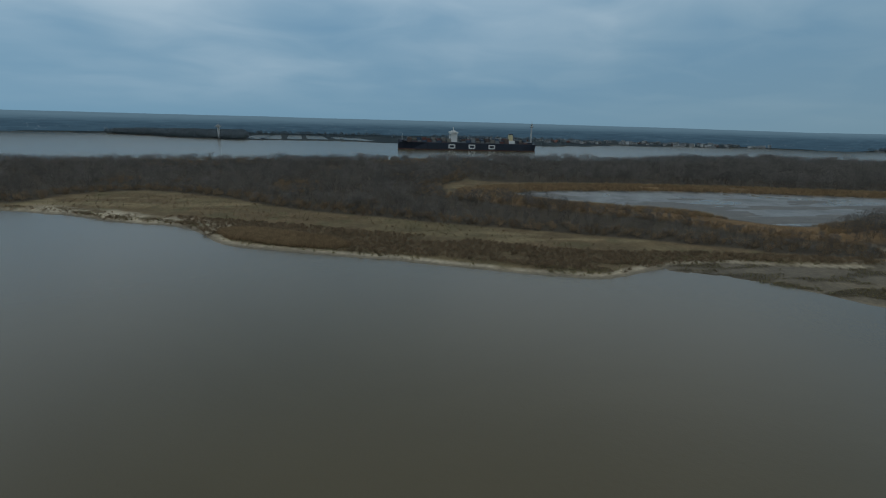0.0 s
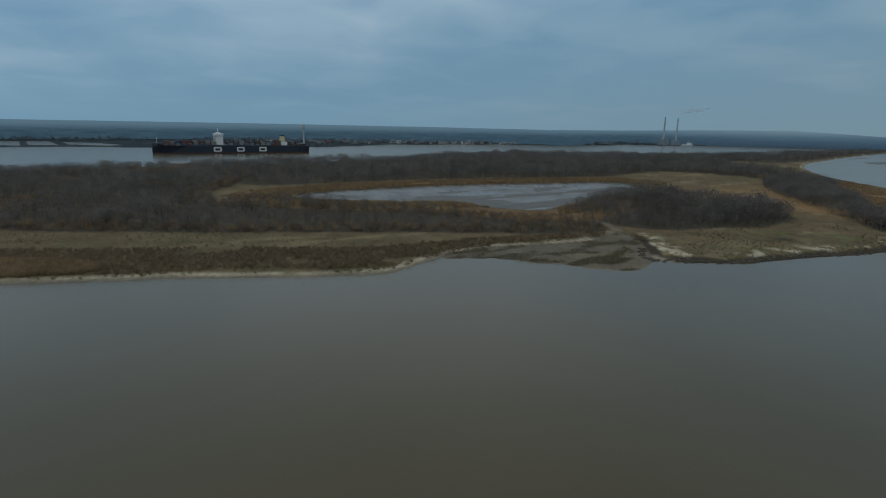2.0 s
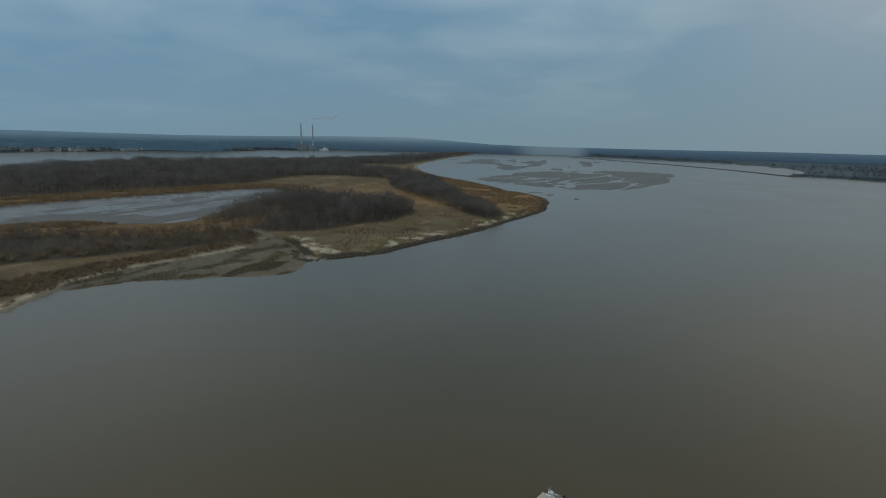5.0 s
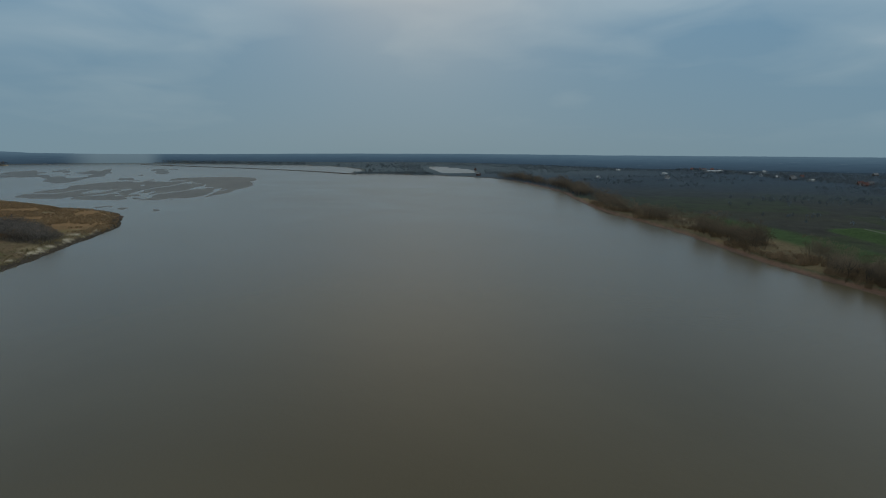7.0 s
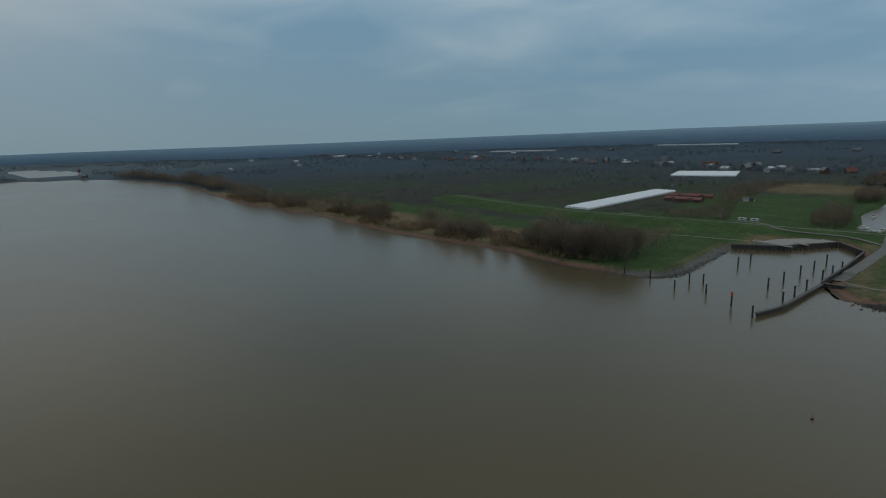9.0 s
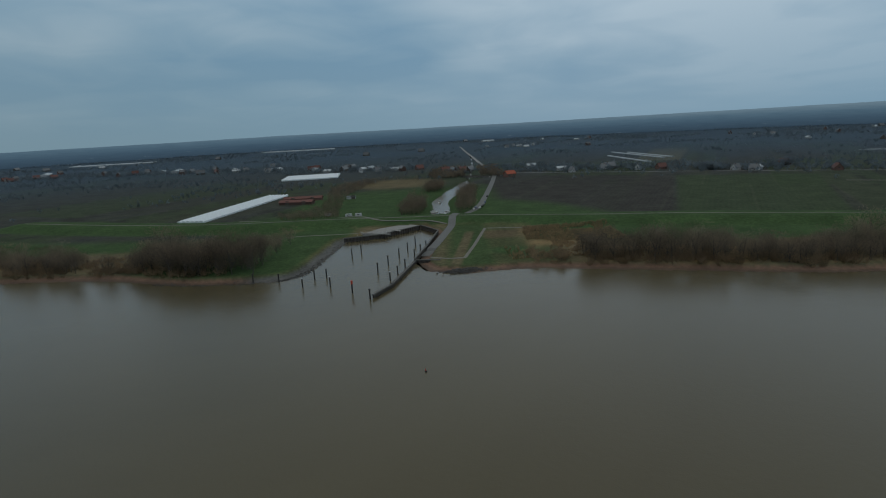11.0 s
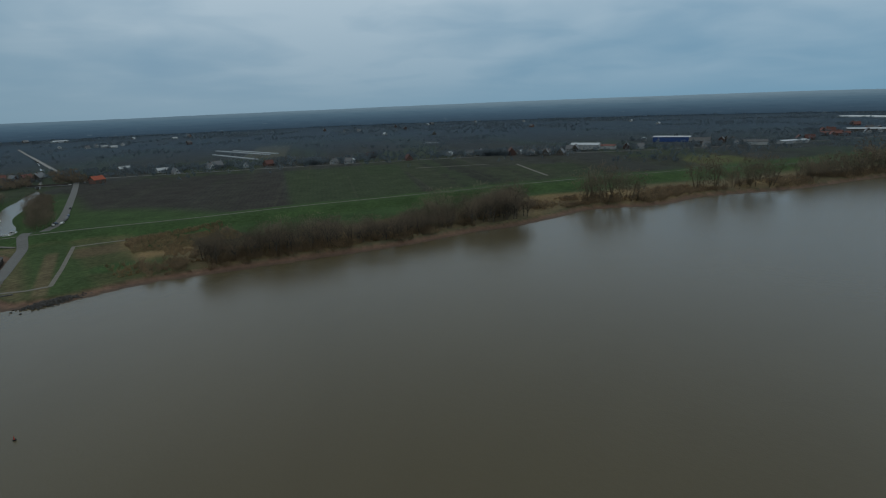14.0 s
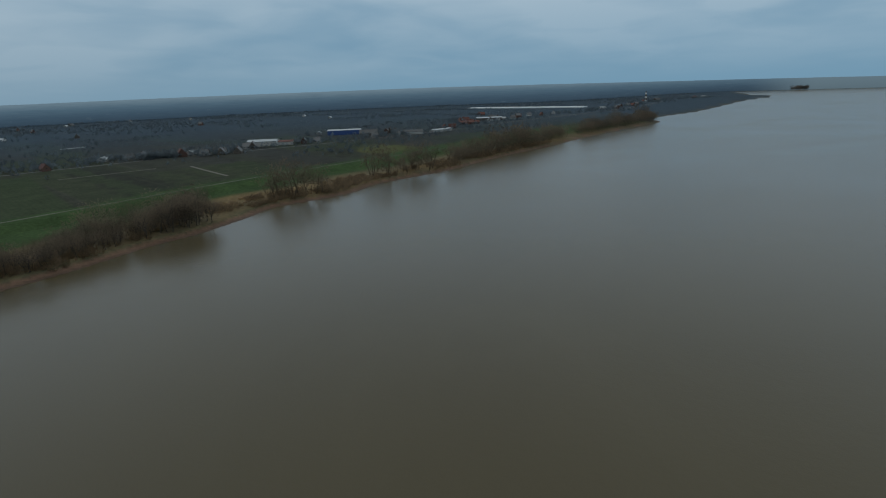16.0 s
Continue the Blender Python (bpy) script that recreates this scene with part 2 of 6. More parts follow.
def depth_in(x, y, poly, reach=150.0):
    """Signed distance: positive inside the outline; beyond reach it stays at -reach."""
    out = np.full(x.shape, -reach)
    lo, hi = poly.min(0) - reach, poly.max(0) + reach
    k = (x > lo[0]) & (x < hi[0]) & (y > lo[1]) & (y < hi[1])
    if k.any():
        d = line_distance(x[k], y[k], poly, True)[0]
        out[k] = np.where(inside(x[k], y[k], poly), d, -np.minimum(d, reach))
    return out


def step(a, b, v):
    t = np.clip((v - a) / (b - a), 0, 1)
    return t * t * (3 - 2 * t)


RING = [(-300, 3500), (-278, 3500), (-264, 2620), (-120, 2620), (-104, 3500), (-43, 3500), (-38, 2780), (48, 2780), (56, 3500), (60, 3500)]


def rim_at(x, y):
    """How far off the misty distance stands in the direction of a place."""
    a = np.degrees(np.arctan2(-np.asarray(x), np.asarray(y)))
    return np.interp(np.where(a > 60, a - 360, a), *np.array(RING, float).T)


RIM = 3500.0                                       # the sheets of land and water end here, before the misty distance


def mesh_from(name, verts, faces, mat, smooth=False):
    """One mesh object from arrays of corners and of triangles or quads."""
    verts, faces = np.asarray(verts, np.float32), np.asarray(faces, np.int32)
    n, k = faces.shape
    me = bpy.data.meshes.new(name)
    me.vertices.add(len(verts))
    me.vertices.foreach_set("co", verts.ravel())
    me.loops.add(n * k)
    me.loops.foreach_set("vertex_index", faces.ravel())
    me.polygons.add(n)
    me.polygons.foreach_set("loop_start", np.arange(0, n * k, k, dtype=np.int32))
    me.polygons.foreach_set("use_smooth", np.full(n, smooth))
    me.update(calc_edges=True)
    me.validate()
    me.materials.append(mat)
    return new(name, me)


def crown_normals(v, jitter, rng):
    """Soft normals of a plant of unit height: outwards from its middle and a little upwards."""
    wide = max(0.2, float(np.percentile(np.hypot(v[:, 0], v[:, 1]), 90)))
    d = np.stack([v[:, 0] / wide, v[:, 1] / wide, (v[:, 2] - 0.38) / 0.5 + 0.35], 1) + rng.normal(0, jitter, v.shape)
    return d / (np.linalg.norm(d, axis=1)[:, None] + 1e-6)


def give(ob, lean, tone):
    me = ob.data
    me.attributes.new("lean", "FLOAT_VECTOR", "POINT").data.foreach_set("vector", np.asarray(lean, np.float32).ravel())
    me.attributes.new("tone", "FLOAT", "POINT").data.foreach_set("value", np.asarray(tone, np.float32))


# ---------------------------------------------------------------- plan
ISLAND_SOUTH = [(-1000, 860), (-700, 640), (-480, 500), (-344, 446), (-276, 428), (-235, 408), (-174, 390), (-127, 340), (-87, 325), (-51, 315),
                (-17, 307), (15, 296), (46, 286), (76, 278), (100, 277), (126, 293), (152, 307), (195, 310), (240, 306), (280, 305), (300, 322), (297, 300),
                (278, 272), (260, 247), (270, 237), (303, 219), (330, 216), (368, 213), (416, 203), (500, 203), (562, 202), (618, 203), (688, 223)]
ISLAND_NORTH = [(729, 237), (797, 290), (820, 328), (925, 431), (1043, 584), (1213, 738), (1520, 924), (2232, 1181), (3000, 1420), (3000, 1490), (2300, 1400),
                (1453, 1262), (1160, 1290), (861, 1412), (449, 1245), (173, 1192), (-141, 1096), (-367, 1026), (-640, 930), (-850, 930)]
ISLAND = rounded(ISLAND_SOUTH + ISLAND_NORTH)
SPIT = rounded([(182, 281), (200, 257), (215, 237), (237, 230), (252, 240), (266, 260), (275, 285), (252, 279), (215, 279)])
POND = rounded([(95, 614), (165, 656), (313, 675), (459, 665), (589, 642), (580, 590), (559, 539), (501, 507), (444, 508), (380, 466), (312, 440), (270, 475), (251, 512), (152, 555)])
INLET = rounded([(140, 296), (165, 286), (190, 268), (215, 248), (240, 236), (262, 246), (280, 268), (300, 295), (316, 330), (322, 360), (306, 352), (285, 312), (240, 312), (195, 316), (152, 312)])
CREEK = rounded([(300, 430), (318, 375), (312, 335), (296, 308), (282, 292), (255, 289), (220, 292), (180, 296), (120, 270)], False)
BAR = rounded([(1041, 497), (1357, 516), (1637, 365), (1626, 186), (1400, 158), (1193, 153), (973, 195), (938, 259), (962, 365)])
TAIL = rounded([(846, 290), (806, 240), (772, 206), (764, 216), (790, 256), (820, 300)])
SHOAL = rounded([(1250, 640), (1500, 560), (1900, 520), (2330, 520), (2420, 700), (2250, 900), (1960, 1040), (1600, 820)])
BANK_EAST = [(5200, 1900), (3514, 1010), (3050, 524), (2908, 209), (2718, -10), (2430, -141), (2127, -171), (1936, -109), (1825, -124), (1780, -250), (1644, -395), (1475, -494), (1220, -492), (991, -461), (893, -434),
             (676, -374), (557, -359), (470, -348), (360, -322), (292, -310), (248, -308), (223, -306), (198, -302), (172, -293), (149, -287), (120, -285), (99, -288), (88, -300), (84, -330), (80, -385)]
HARBOUR = [(80, -385), (56, -393), (27, -424), (14, -398), (19, -350), (24, -313)]
BANK_WEST = [(16, -294), (-8, -287), (-41, -291), (-83, -281), (-130, -270), (-179, -258), (-220, -256), (-255, -247), (-299, -245), (-335, -246), (-389, -216), (-439, -212),
             (-520, -172), (-635, -142), (-753, -98), (-791, -88), (-991, -16), (-1181, 62), (-1200, 40), (-1330, 60), (-1573, 175), (-2100, 350), (-2521, 525), (-2650, 480), (-3300, 500), (-4200, 640), (-5200, 700)]
SOUTH = np.vstack([rounded(BANK_EAST, False), HARBOUR[1:], rounded(BANK_WEST, False), [(-5200, -5200), (5200, -5200)]])
LAGOON = rounded([(2560, -515), (2064, -440), (1900, -430), (1860, -530), (1930, -560), (2142, -612), (2530, -600)])
NORTH = np.vstack([rounded([(-5200, 2600), (-3000, 2350), (-1645, 2240), (-1100, 2110), (-900, 1990), (-629, 1907), (-520, 1929), (-300, 1960), (-110, 1945), (506, 2004), (806, 2230), (1091, 2212), (1402, 2287), (1823, 2204), (2436, 2215),
                           (2797, 2240), (3600, 2350), (4200, 2300), (5200, 2200)], False), [(5200, 5200), (-5200, 5200)]])
BASINS = [[(-690, 2028), (-720, 2351), (-660, 2388), (-589, 1965)], [(-590, 2014), (-660, 2421), (-637, 2444), (-521, 1996)], [(-516, 2051), (-600, 2415), (-553, 2454), (-454, 2027)],
          [(-446, 2080), (-535, 2456), (-457, 2429), (-366, 2067)], [(-350, 2127), (-410, 2370), (-301, 2290), (-194, 2088), (-227, 2019)]]
ISLET = rounded([(-3350, 830), (-3260, 845), (-3250, 770), (-3340, 755)])
DIKE = rounded([(420, -520), (300, -480), (200, -458), (150, -456), (101, -455), (49, -450), (-17, -445), (-104, -422), (-178, -407), (-290, -374), (-405, -340), (-497, -304), (-566, -275), (-694, -205), (-900, -110), (-1150, -10)], False)
CANAL = rounded([(14, -480), (12, -520), (14, -570), (4, -640), (-8, -700), (-18, -760), (-30, -900), (-45, -1300), (-30, -1900)], False)

WOOD_WEST = rounded([(-960, 860), (-700, 680), (-470, 530), (-362, 474), (-346, 532), (-291, 572), (-196, 535), (-139, 489), (-74, 457), (-24, 435), (42, 408), (84, 399), (176, 364), (250, 332), (288, 326), (312, 350),
                     (300, 392), (262, 425), (225, 462), (140, 512), (75, 560), (20, 600), (25, 700), (58, 775), (100, 1160), (-141, 1080), (-367, 1010), (-640, 910), (-850, 910)], True, 3)
WOOD_NORTH = rounded([(58, 770), (184, 738), (341, 744), (430, 728), (544, 690), (680, 735), (826, 778), (885, 690), (872, 590), (800, 545), (960, 556), (1040, 650), (1130, 790), (1170, 900), (1300, 1010), (1500, 1080), (1453, 1245), (1160, 1270), (861, 1392), (449, 1226), (173, 1175), (90, 1140)], True, 3)
WOOD_STRIP = rounded([(1330, 960), (1520, 955), (2232, 1205), (3000, 1440), (3000, 1482), (2300, 1385), (1480, 1245)], True, 3)
WOOD_BELT = rounded([(505, 212), (557, 236), (618, 295), (697, 358), (853, 474), (960, 556), (900, 600), (789, 545), (665, 435), (590, 338), (510, 240)], True, 3)
WOOD_GROVE = rounded([(318, 390), (322, 342), (345, 315), (392, 308), (437, 298), (485, 306), (525, 330), (560, 380), (520, 460), (440, 510), (350, 470)], True, 3)


GREEN_FIELD = rounded([(-175, -420), (-285, -700), (-356, -676), (-425, -640), (-292, -394)], True, 1)
DARK_FIELD = rounded([(-25, -470), (-172, -425), (-282, -700), (-120, -790), (-62, -790)], True, 1)
SPRING_FIELD = rounded([(-658, -346), (-727, -371), (-749, -333), (-702, -275), (-642, -290)], True, 3)
SCRUB = rounded([(-150, 372), (-110, 346), (-46, 322), (12, 310), (71, 290), (112, 286), (140, 304), (200, 316), (285, 312), (290, 322), (200, 334), (140, 334), (96, 336), (16, 364), (-56, 388), (-124, 410), (-200, 428), (-186, 404)], True, 3)
REED_PATCH = rounded([(-146, 378), (-128, 351), (-108, 341), (-81, 331), (-50, 328), (-50, 342), (-64, 358), (-95, 374), (-125, 386)], True, 3)


def terrain(x, y):
    """Height of the ground, its cover colour and how wet it is."""
    r = np.hypot(x, y)
    wob = np.clip(r / 60, 2, 14)
    xs, ys = x + wob * (fractal(x, y, 38, 1) - 0.5), y + wob * (fractal(x, y, 38, 5) - 0.5)
    f1, f2, f3 = fractal(x, y, 60, 11), fractal(x, y, 14, 21), fractal(x, y, 260, 31)
    isl, spit, pond = depth_in(xs, ys, ISLAND), depth_in(xs, ys, SPIT), depth_in(xs, ys, POND)
    south, north, lag, islet = depth_in(x + (xs - x) * 0.5, y + (ys - y) * 0.5, SOUTH, 400), depth_in(xs, ys, NORTH, 400), depth_in(xs, ys, LAGOON), depth_in(x, y, ISLET)
    h = np.full(x.shape, -2.5)
    # sloping shores
    for d, top, slope in ((isl, 1.7, 0.13), (south, 2.0, 0.12), (north, 2.0, 0.1), (islet, 1.5, 0.1)):
        h = np.maximum(h, np.clip(d * slope, -2.5, top))
    h = np.where(isl > 12, h + 0.9 * (f1 - 0.5) + 0.3 * (f2 - 0.5), h)
    # low flats with creeks and puddles
    rill = np.abs(fractal(x + 25 * f2, y + 25 * f1, 70, 41) - 0.5)
    flat = 0.22 * (f1 - 0.35) + 0.5 * np.minimum(rill - 0.05, 0.06)
    h = np.where(spit > -6, np.maximum(h, np.clip(spit * 0.06, -0.4, 0.28) + 0.25 * (f2 - 0.5)), h)
    h = np.where(pond > -10, np.where(pond > 0, np.clip(0.9 - pond * 0.12, 0.0, 2) + 0.9 * flat + 0.12 * (f2 - 0.5) + 0.3 * np.minimum(rill - 0.04, 0.02), np.minimum(h, 0.9 - pond * 0.08)), h)
    bay = depth_in(xs, ys, INLET)
    creek, _ = line_distance(xs, ys, CREEK)
    inlet = (bay > 0) & (isl < 3)
    h = np.where(inlet, np.maximum(h, np.clip(bay * 0.04, 0, 0.14) - 0.02 + 0.35 * (f1 - 0.5) + 0.5 * np.minimum(rill - 0.06, 0.04)), h)
    h = np.where(creek < 4, np.minimum(h, 0.03 + 0.02 * creek ** 2), h)
    # the dike
    dk, _ = line_distance(x, y, DIKE)
    dike = np.clip((30 - dk) / 24, 0, 1)
    h = np.where(south > 6, np.maximum(h, 2.0 + 4.0 * dike * dike * (3 - 2 * dike)), h)
    h = np.where(lag > 0, -0.8, h)
    # canal
    cn, along = line_distance(x, y, CANAL)
    cw = np.interp(along, [0, 60, 230, 300, 1500], [9, 11, 10, 3.5, 2])
    wide = step(-2, 4, cw + 4 * (f2 - 0.5) - cn)
    h = np.where((cn < 40) & (dk > 26), h * (1 - wide) - 0.8 * wide, h)
    # higher country far north and south
    h = h + np.where(north > 150, 14 * step(300, 1500, y - 2200) * f3, 0) * 2

    # ---- cover
    z3 = lambda *c: np.array(c)[None, :]
    col = np.tile(z3(0.11, 0.105, 0.085), (x.size, 1))
    wet = np.zeros(x.shape)

    def lay(w, c):
        nonlocal col
        w = np.clip(w, 0, 1)[:, None]
        col = col * (1 - w) + np.asarray(c) * w

    # island: dry grass, bare sandy shore, moss
    isle = step(-12, 0, isl)
    lay(isle, z3(0.163, 0.120, 0.072))
    lay(isle * step(0.45, 0.75, f1), z3(0.180, 0.142, 0.083))
    lay(isle * step(0.55, 0.75, f2) * 0.8, z3(0.135, 0.122, 0.07))
    lay(isle * step(0.56, 0.66, fractal(x * 0.5 + y * 0.3, y * 1.7 - x * 0.4, 34, 67)) * 0.8, z3(0.25, 0.20, 0.12))
    lay(isle * step(0.55, 0.7, fractal(x, y, 30, 61)) * step(290, 330, x) * step(300, 260, y), z3(0.15, 0.15, 0.07))
    lay(isle * step(-0.1, 0.6, fractal(x * 0.4 + y * 0.2, y * 1.6, 26, 63) - 0.35) * 0.55, z3(0.115, 0.098, 0.06))
    for p in (WOOD_WEST, WOOD_NORTH, WOOD_STRIP, WOOD_BELT, WOOD_GROVE):
        lay(step(-5, 3, depth_in(xs, ys, p)), z3(0.075, 0.064, 0.05))
    lay(step(-4, 3, depth_in(xs, ys, SCRUB)) * 0.75, z3(0.12, 0.092, 0.058))
    beach = step(1.25, 0.75, h) * step(-2, -0.5, h) * np.maximum(isle, step(-8, 0, spit))
    lay(beach * step(-40, -60, pond) * step(0.14, 0.42, fractal(x, y, 22, 77)), z3(0.42, 0.365, 0.275))
    strip = isle * step(-345, -300, x) * step(-125, -150, x) * step(30, 20, isl + 16 * (fractal(x, y, 24, 77) - 0.5)) * step(300, 330, y) * step(560, 500, y)
    lay(strip, z3(0.42, 0.365, 0.275))
    lay(strip * step(0.52, 0.60, fractal(x, y, 13, 78)) * step(5, 9, isl), z3(0.12, 0.095, 0.058))
    lay(beach * step(0.75, 0.25, h), z3(0.20, 0.175, 0.135))
    east = isle * step(250, 275, x) * step(330, 300, y) * step(0.46, 0.54, fractal(x, y, 12, 71)) * step(30, 12, isl)
    lay(east, z3(0.46, 0.41, 0.31))
    lay(isle * step(262, 290, x) * step(330, 300, y) * step(0.52, 0.62, fractal(x, y, 11, 73)) * step(40, 16, isl), z3(0.15, 0.12, 0.062))
    cape = isle * step(560, 640, x + 0.4 * (y - 200)) * step(620, 420, y)
    lay(cape * step(0.3, 0.6, f1 + 0.2), z3(0.26, 0.165, 0.085))
    lay(isle * step(-75, -50, pond) * step(2, -4, pond) * step(0.2, 0.45, f1 + 0.15), z3(0.19, 0.125, 0.068))
    brink = isle * step(262, 275, x) * step(340, 300, y) * step(1.35, 0.95, h + 0.9 * (f2 - 0.5))
    lay(brink, z3(0.062, 0.052, 0.040))
    lay(isle * step(640, 700, x) * step(700, 600, y) * step(16, 6, isl), z3(0.095, 0.07, 0.055))
    mudpond = step(-6, 2, pond)
    lay(mudpond, z3(0.105, 0.106, 0.103))
    lay(mudpond * step(0.42, 0.6, fractal(x, y * 1.5, 24, 65)), z3(0.15, 0.15, 0.145))
    lay(inlet * 1.0, z3(0.148, 0.126, 0.094))
    lay(inlet * step(0.50, 0.60, fractal(x * 0.5 + y * 0.6, y * 1.4 - x * 0.5, 16, 75)) * 0.85, z3(0.065, 0.054, 0.036))
    lay(step(-6, 2, spit) * step(0.05, 0.2, h), z3(0.17, 0.145, 0.108))
    lay(step(-6, 2, spit) * step(0.50, 0.58, fractal(x * 0.5 + y * 0.6, y * 1.4 - x * 0.5, 16, 75)), z3(0.075, 0.062, 0.04))
    wet = np.maximum(wet, np.maximum(mudpond * 0.9, inlet * 0.4) * step(0.35, 0.0, h))
    # southern marsh: strips of orchard and grass running away from the dike
    u, v = x * 0.90 - y * 0.44, -x * 0.44 - y * 0.90
    su = u + 6 * f3
    strip = np.floor(su / 72 + 0.35 * np.floor(v / 330))
    tone = noise2(strip * 7.3, np.floor(v / 330) * 3.1, 1.0, 81)
    s_in = step(2, 14, south)
    lay(s_in, z3(0.048, 0.051, 0.047))
    lay(s_in * step(0.52, 0.58, tone) * 0.75, z3(0.048, 0.066, 0.033))
    lay(s_in * step(0.40, 0.36, noise2(su, v, 9, 83) * 0.4 + noise2(su, v * 0.03, 14, 85) * 0.6) * 0.7, z3(0.034, 0.034, 0.031))
    lay(s_in * step(0.55, 0.66, noise2(su, v * 0.04, 22, 86)) * 0.4, z3(0.058, 0.064, 0.042))
    lay(s_in * step(-3, 3, depth_in(x, y, DARK_FIELD)) * (0.70 + 0.25 * step(0.35, 0.5, noise2(su, v * 0.05, 16, 88))), z3(0.046, 0.044, 0.040))
    lay(s_in * step(-3, 3, depth_in(x, y, GREEN_FIELD)) * 0.8, z3(0.046, 0.068, 0.033))
    lay(s_in * step(-4, 4, depth_in(x, y, SPRING_FIELD)) * 0.9, z3(0.105, 0.115, 0.045))
    lay(s_in * step(0.93, 0.94, tone) * 0.6, z3(0.15, 0.135, 0.09))
    edge = np.abs((su / 72 + 0.35 * np.floor(v / 330)) % 1 - 0.5)
    lay(s_in * step(0.475, 0.495, edge) * 0.22, z3(0.10, 0.10, 0.07))
    rows = s_in * step(0.57, 0.52, tone) * step(1500, 700, r) * step(26, 34, dk) * step(125, 150, south)
    # haze of distance painted in: fields turn blue with distance from the camera
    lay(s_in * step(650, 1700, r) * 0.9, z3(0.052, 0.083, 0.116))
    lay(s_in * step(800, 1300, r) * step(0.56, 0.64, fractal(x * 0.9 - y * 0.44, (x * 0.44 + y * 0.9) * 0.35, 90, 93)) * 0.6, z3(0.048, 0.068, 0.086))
    # far eastern cape: distance mist put into the ground colour as pale blue-grey
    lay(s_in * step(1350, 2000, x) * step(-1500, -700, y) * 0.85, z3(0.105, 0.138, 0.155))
    # dike, foreland and harbour meadows
    green = z3(0.050, 0.086, 0.034)
    lay(s_in * step(34, 27, dk), green)
    lay(s_in * np.where(x > 190, step(120, 96, south), step(165, 135, south)) * step(-1200, -1000, x) * step(700, 500, x), green)
    lay(s_in * step(118, 92, np.abs(x - 60)) * step(-720, -640, y) * step(0.25, 0.5, f1 + 0.25), green)
    near = step(1500, 1250, x) * step(-1250, -1050, x)
    river = step(75, 55, south) * step(20, 26, dk) * s_in * (y > -430) * near
    lay(river, z3(0.155, 0.125, 0.075))
    lay(river * step(0.5, 0.65, f1), z3(0.20, 0.145, 0.075))
    lay(river * step(215, 185, x) * step(70, 84, x), green)
    lay(river * step(-72, -55, x) * step(12, -2, x), z3(0.078, 0.088, 0.042))
    lay(river * step(-26, -18, x) * step(12, -2, x) * 0.8, green)
    lay(river * step(-62, -50, x) * step(-16, -24, x) * step(-362, -372, y) * step(-398, -390, y), z3(0.115, 0.092, 0.055))
    lay(river * step(4.5, 2.0, np.abs(x + 3 - (y + 329) * 0.12)) * step(-400, -385, y), z3(0.13, 0.11, 0.065))
    lay(river * step(16, 8, np.hypot(x + 33, (y + 330) * 1.2)) , green * 1.1)
    lay(river * step(-115, -95, x) * step(-42, -52, x) * step(-408, -398, y) * step(-330, -345, y), z3(0.22, 0.155, 0.082))
    lay(s_in * step(1.3, 0.7, np.hypot((x - 80) / 62, (y + 765) / 60)), z3(0.135, 0.11, 0.065))
    strand = near * step(1.3, 0.7, h) * step(-6, 0, south) * (cn > 30)
    lay(strand, z3(0.172, 0.106, 0.076))
    lay(strand * step(128, 110, x) * step(40, 60, x), z3(0.10, 0.098, 0.092))
    lay(strand * step(0.5, 0.15, h) * (1 - step(128, 110, x) * step(40, 60, x)), z3(0.10, 0.07, 0.052))
    wet = np.maximum(wet, strand * 0.35)
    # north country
    # north country, the haze of distance tinted into its blue ground colour
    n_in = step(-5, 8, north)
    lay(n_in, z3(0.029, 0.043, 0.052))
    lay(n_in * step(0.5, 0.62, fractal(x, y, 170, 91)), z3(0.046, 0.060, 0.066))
    return h, col, wet, rows * (dk > 30) * (river < 0.2)


def height_at(x, y):
    a = np.atleast_1d(np.asarray(x, float)), np.atleast_1d(np.asarray(y, float))
    return terrain(*a)[0]


# ---------------------------------------------------------------- ground and water
def sheet(name, mat, radii, turns, height=None):
    az = np.linspace(0, 2 * math.pi, turns, endpoint=False) if np.isscalar(turns) else turns
    turns = len(az)
    rr, aa = np.meshgrid(radii, az, indexing="ij")
    x, y = (rr * np.sin(aa)).ravel(), (rr * np.cos(aa)).ravel()
    out = terrain(x, y) if height is None else (height(np.hypot(x, y)),)
    i, j = np.meshgrid(np.arange(len(radii) - 1), np.arange(turns), indexing="ij")
    a, b = i * turns + j, i * turns + (j + 1) % turns
    faces = np.stack([a, b, b + turns, a + turns], -1).reshape(-1, 4)[:, ::-1]
    verts = np.stack([x, y, out[0]], 1)
    # close the middle
    verts = np.vstack([verts, [[0, 0, verts[0, 2]]]])
    ob = mesh_from(name, verts, faces, mat, True)
    return ob, out


radii = 1 / np.linspace(1 / 190, 1 / RIM, 200)
SPANS = ((0, 105, 700), (105, 150, 170), (150, 215, 420), (215, 262, 170), (262, 300, 40), (300, 360, 240))
turns = np.radians(np.concatenate([np.linspace(a, b, n, endpoint=False) for a, b, n in SPANS]))
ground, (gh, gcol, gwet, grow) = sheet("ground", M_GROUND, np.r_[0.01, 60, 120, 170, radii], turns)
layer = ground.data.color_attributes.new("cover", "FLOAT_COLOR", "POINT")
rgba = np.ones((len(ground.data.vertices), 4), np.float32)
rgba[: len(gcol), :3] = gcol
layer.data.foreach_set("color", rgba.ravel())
for key, values in (("wet", gwet), ("rows", grow)):
    wl = ground.data.attributes.new(key, "FLOAT", "POINT")
    wl.data.foreach_set("value", np.r_[values, np.zeros(len(ground.data.vertices) - len(values))].astype(np.float32))
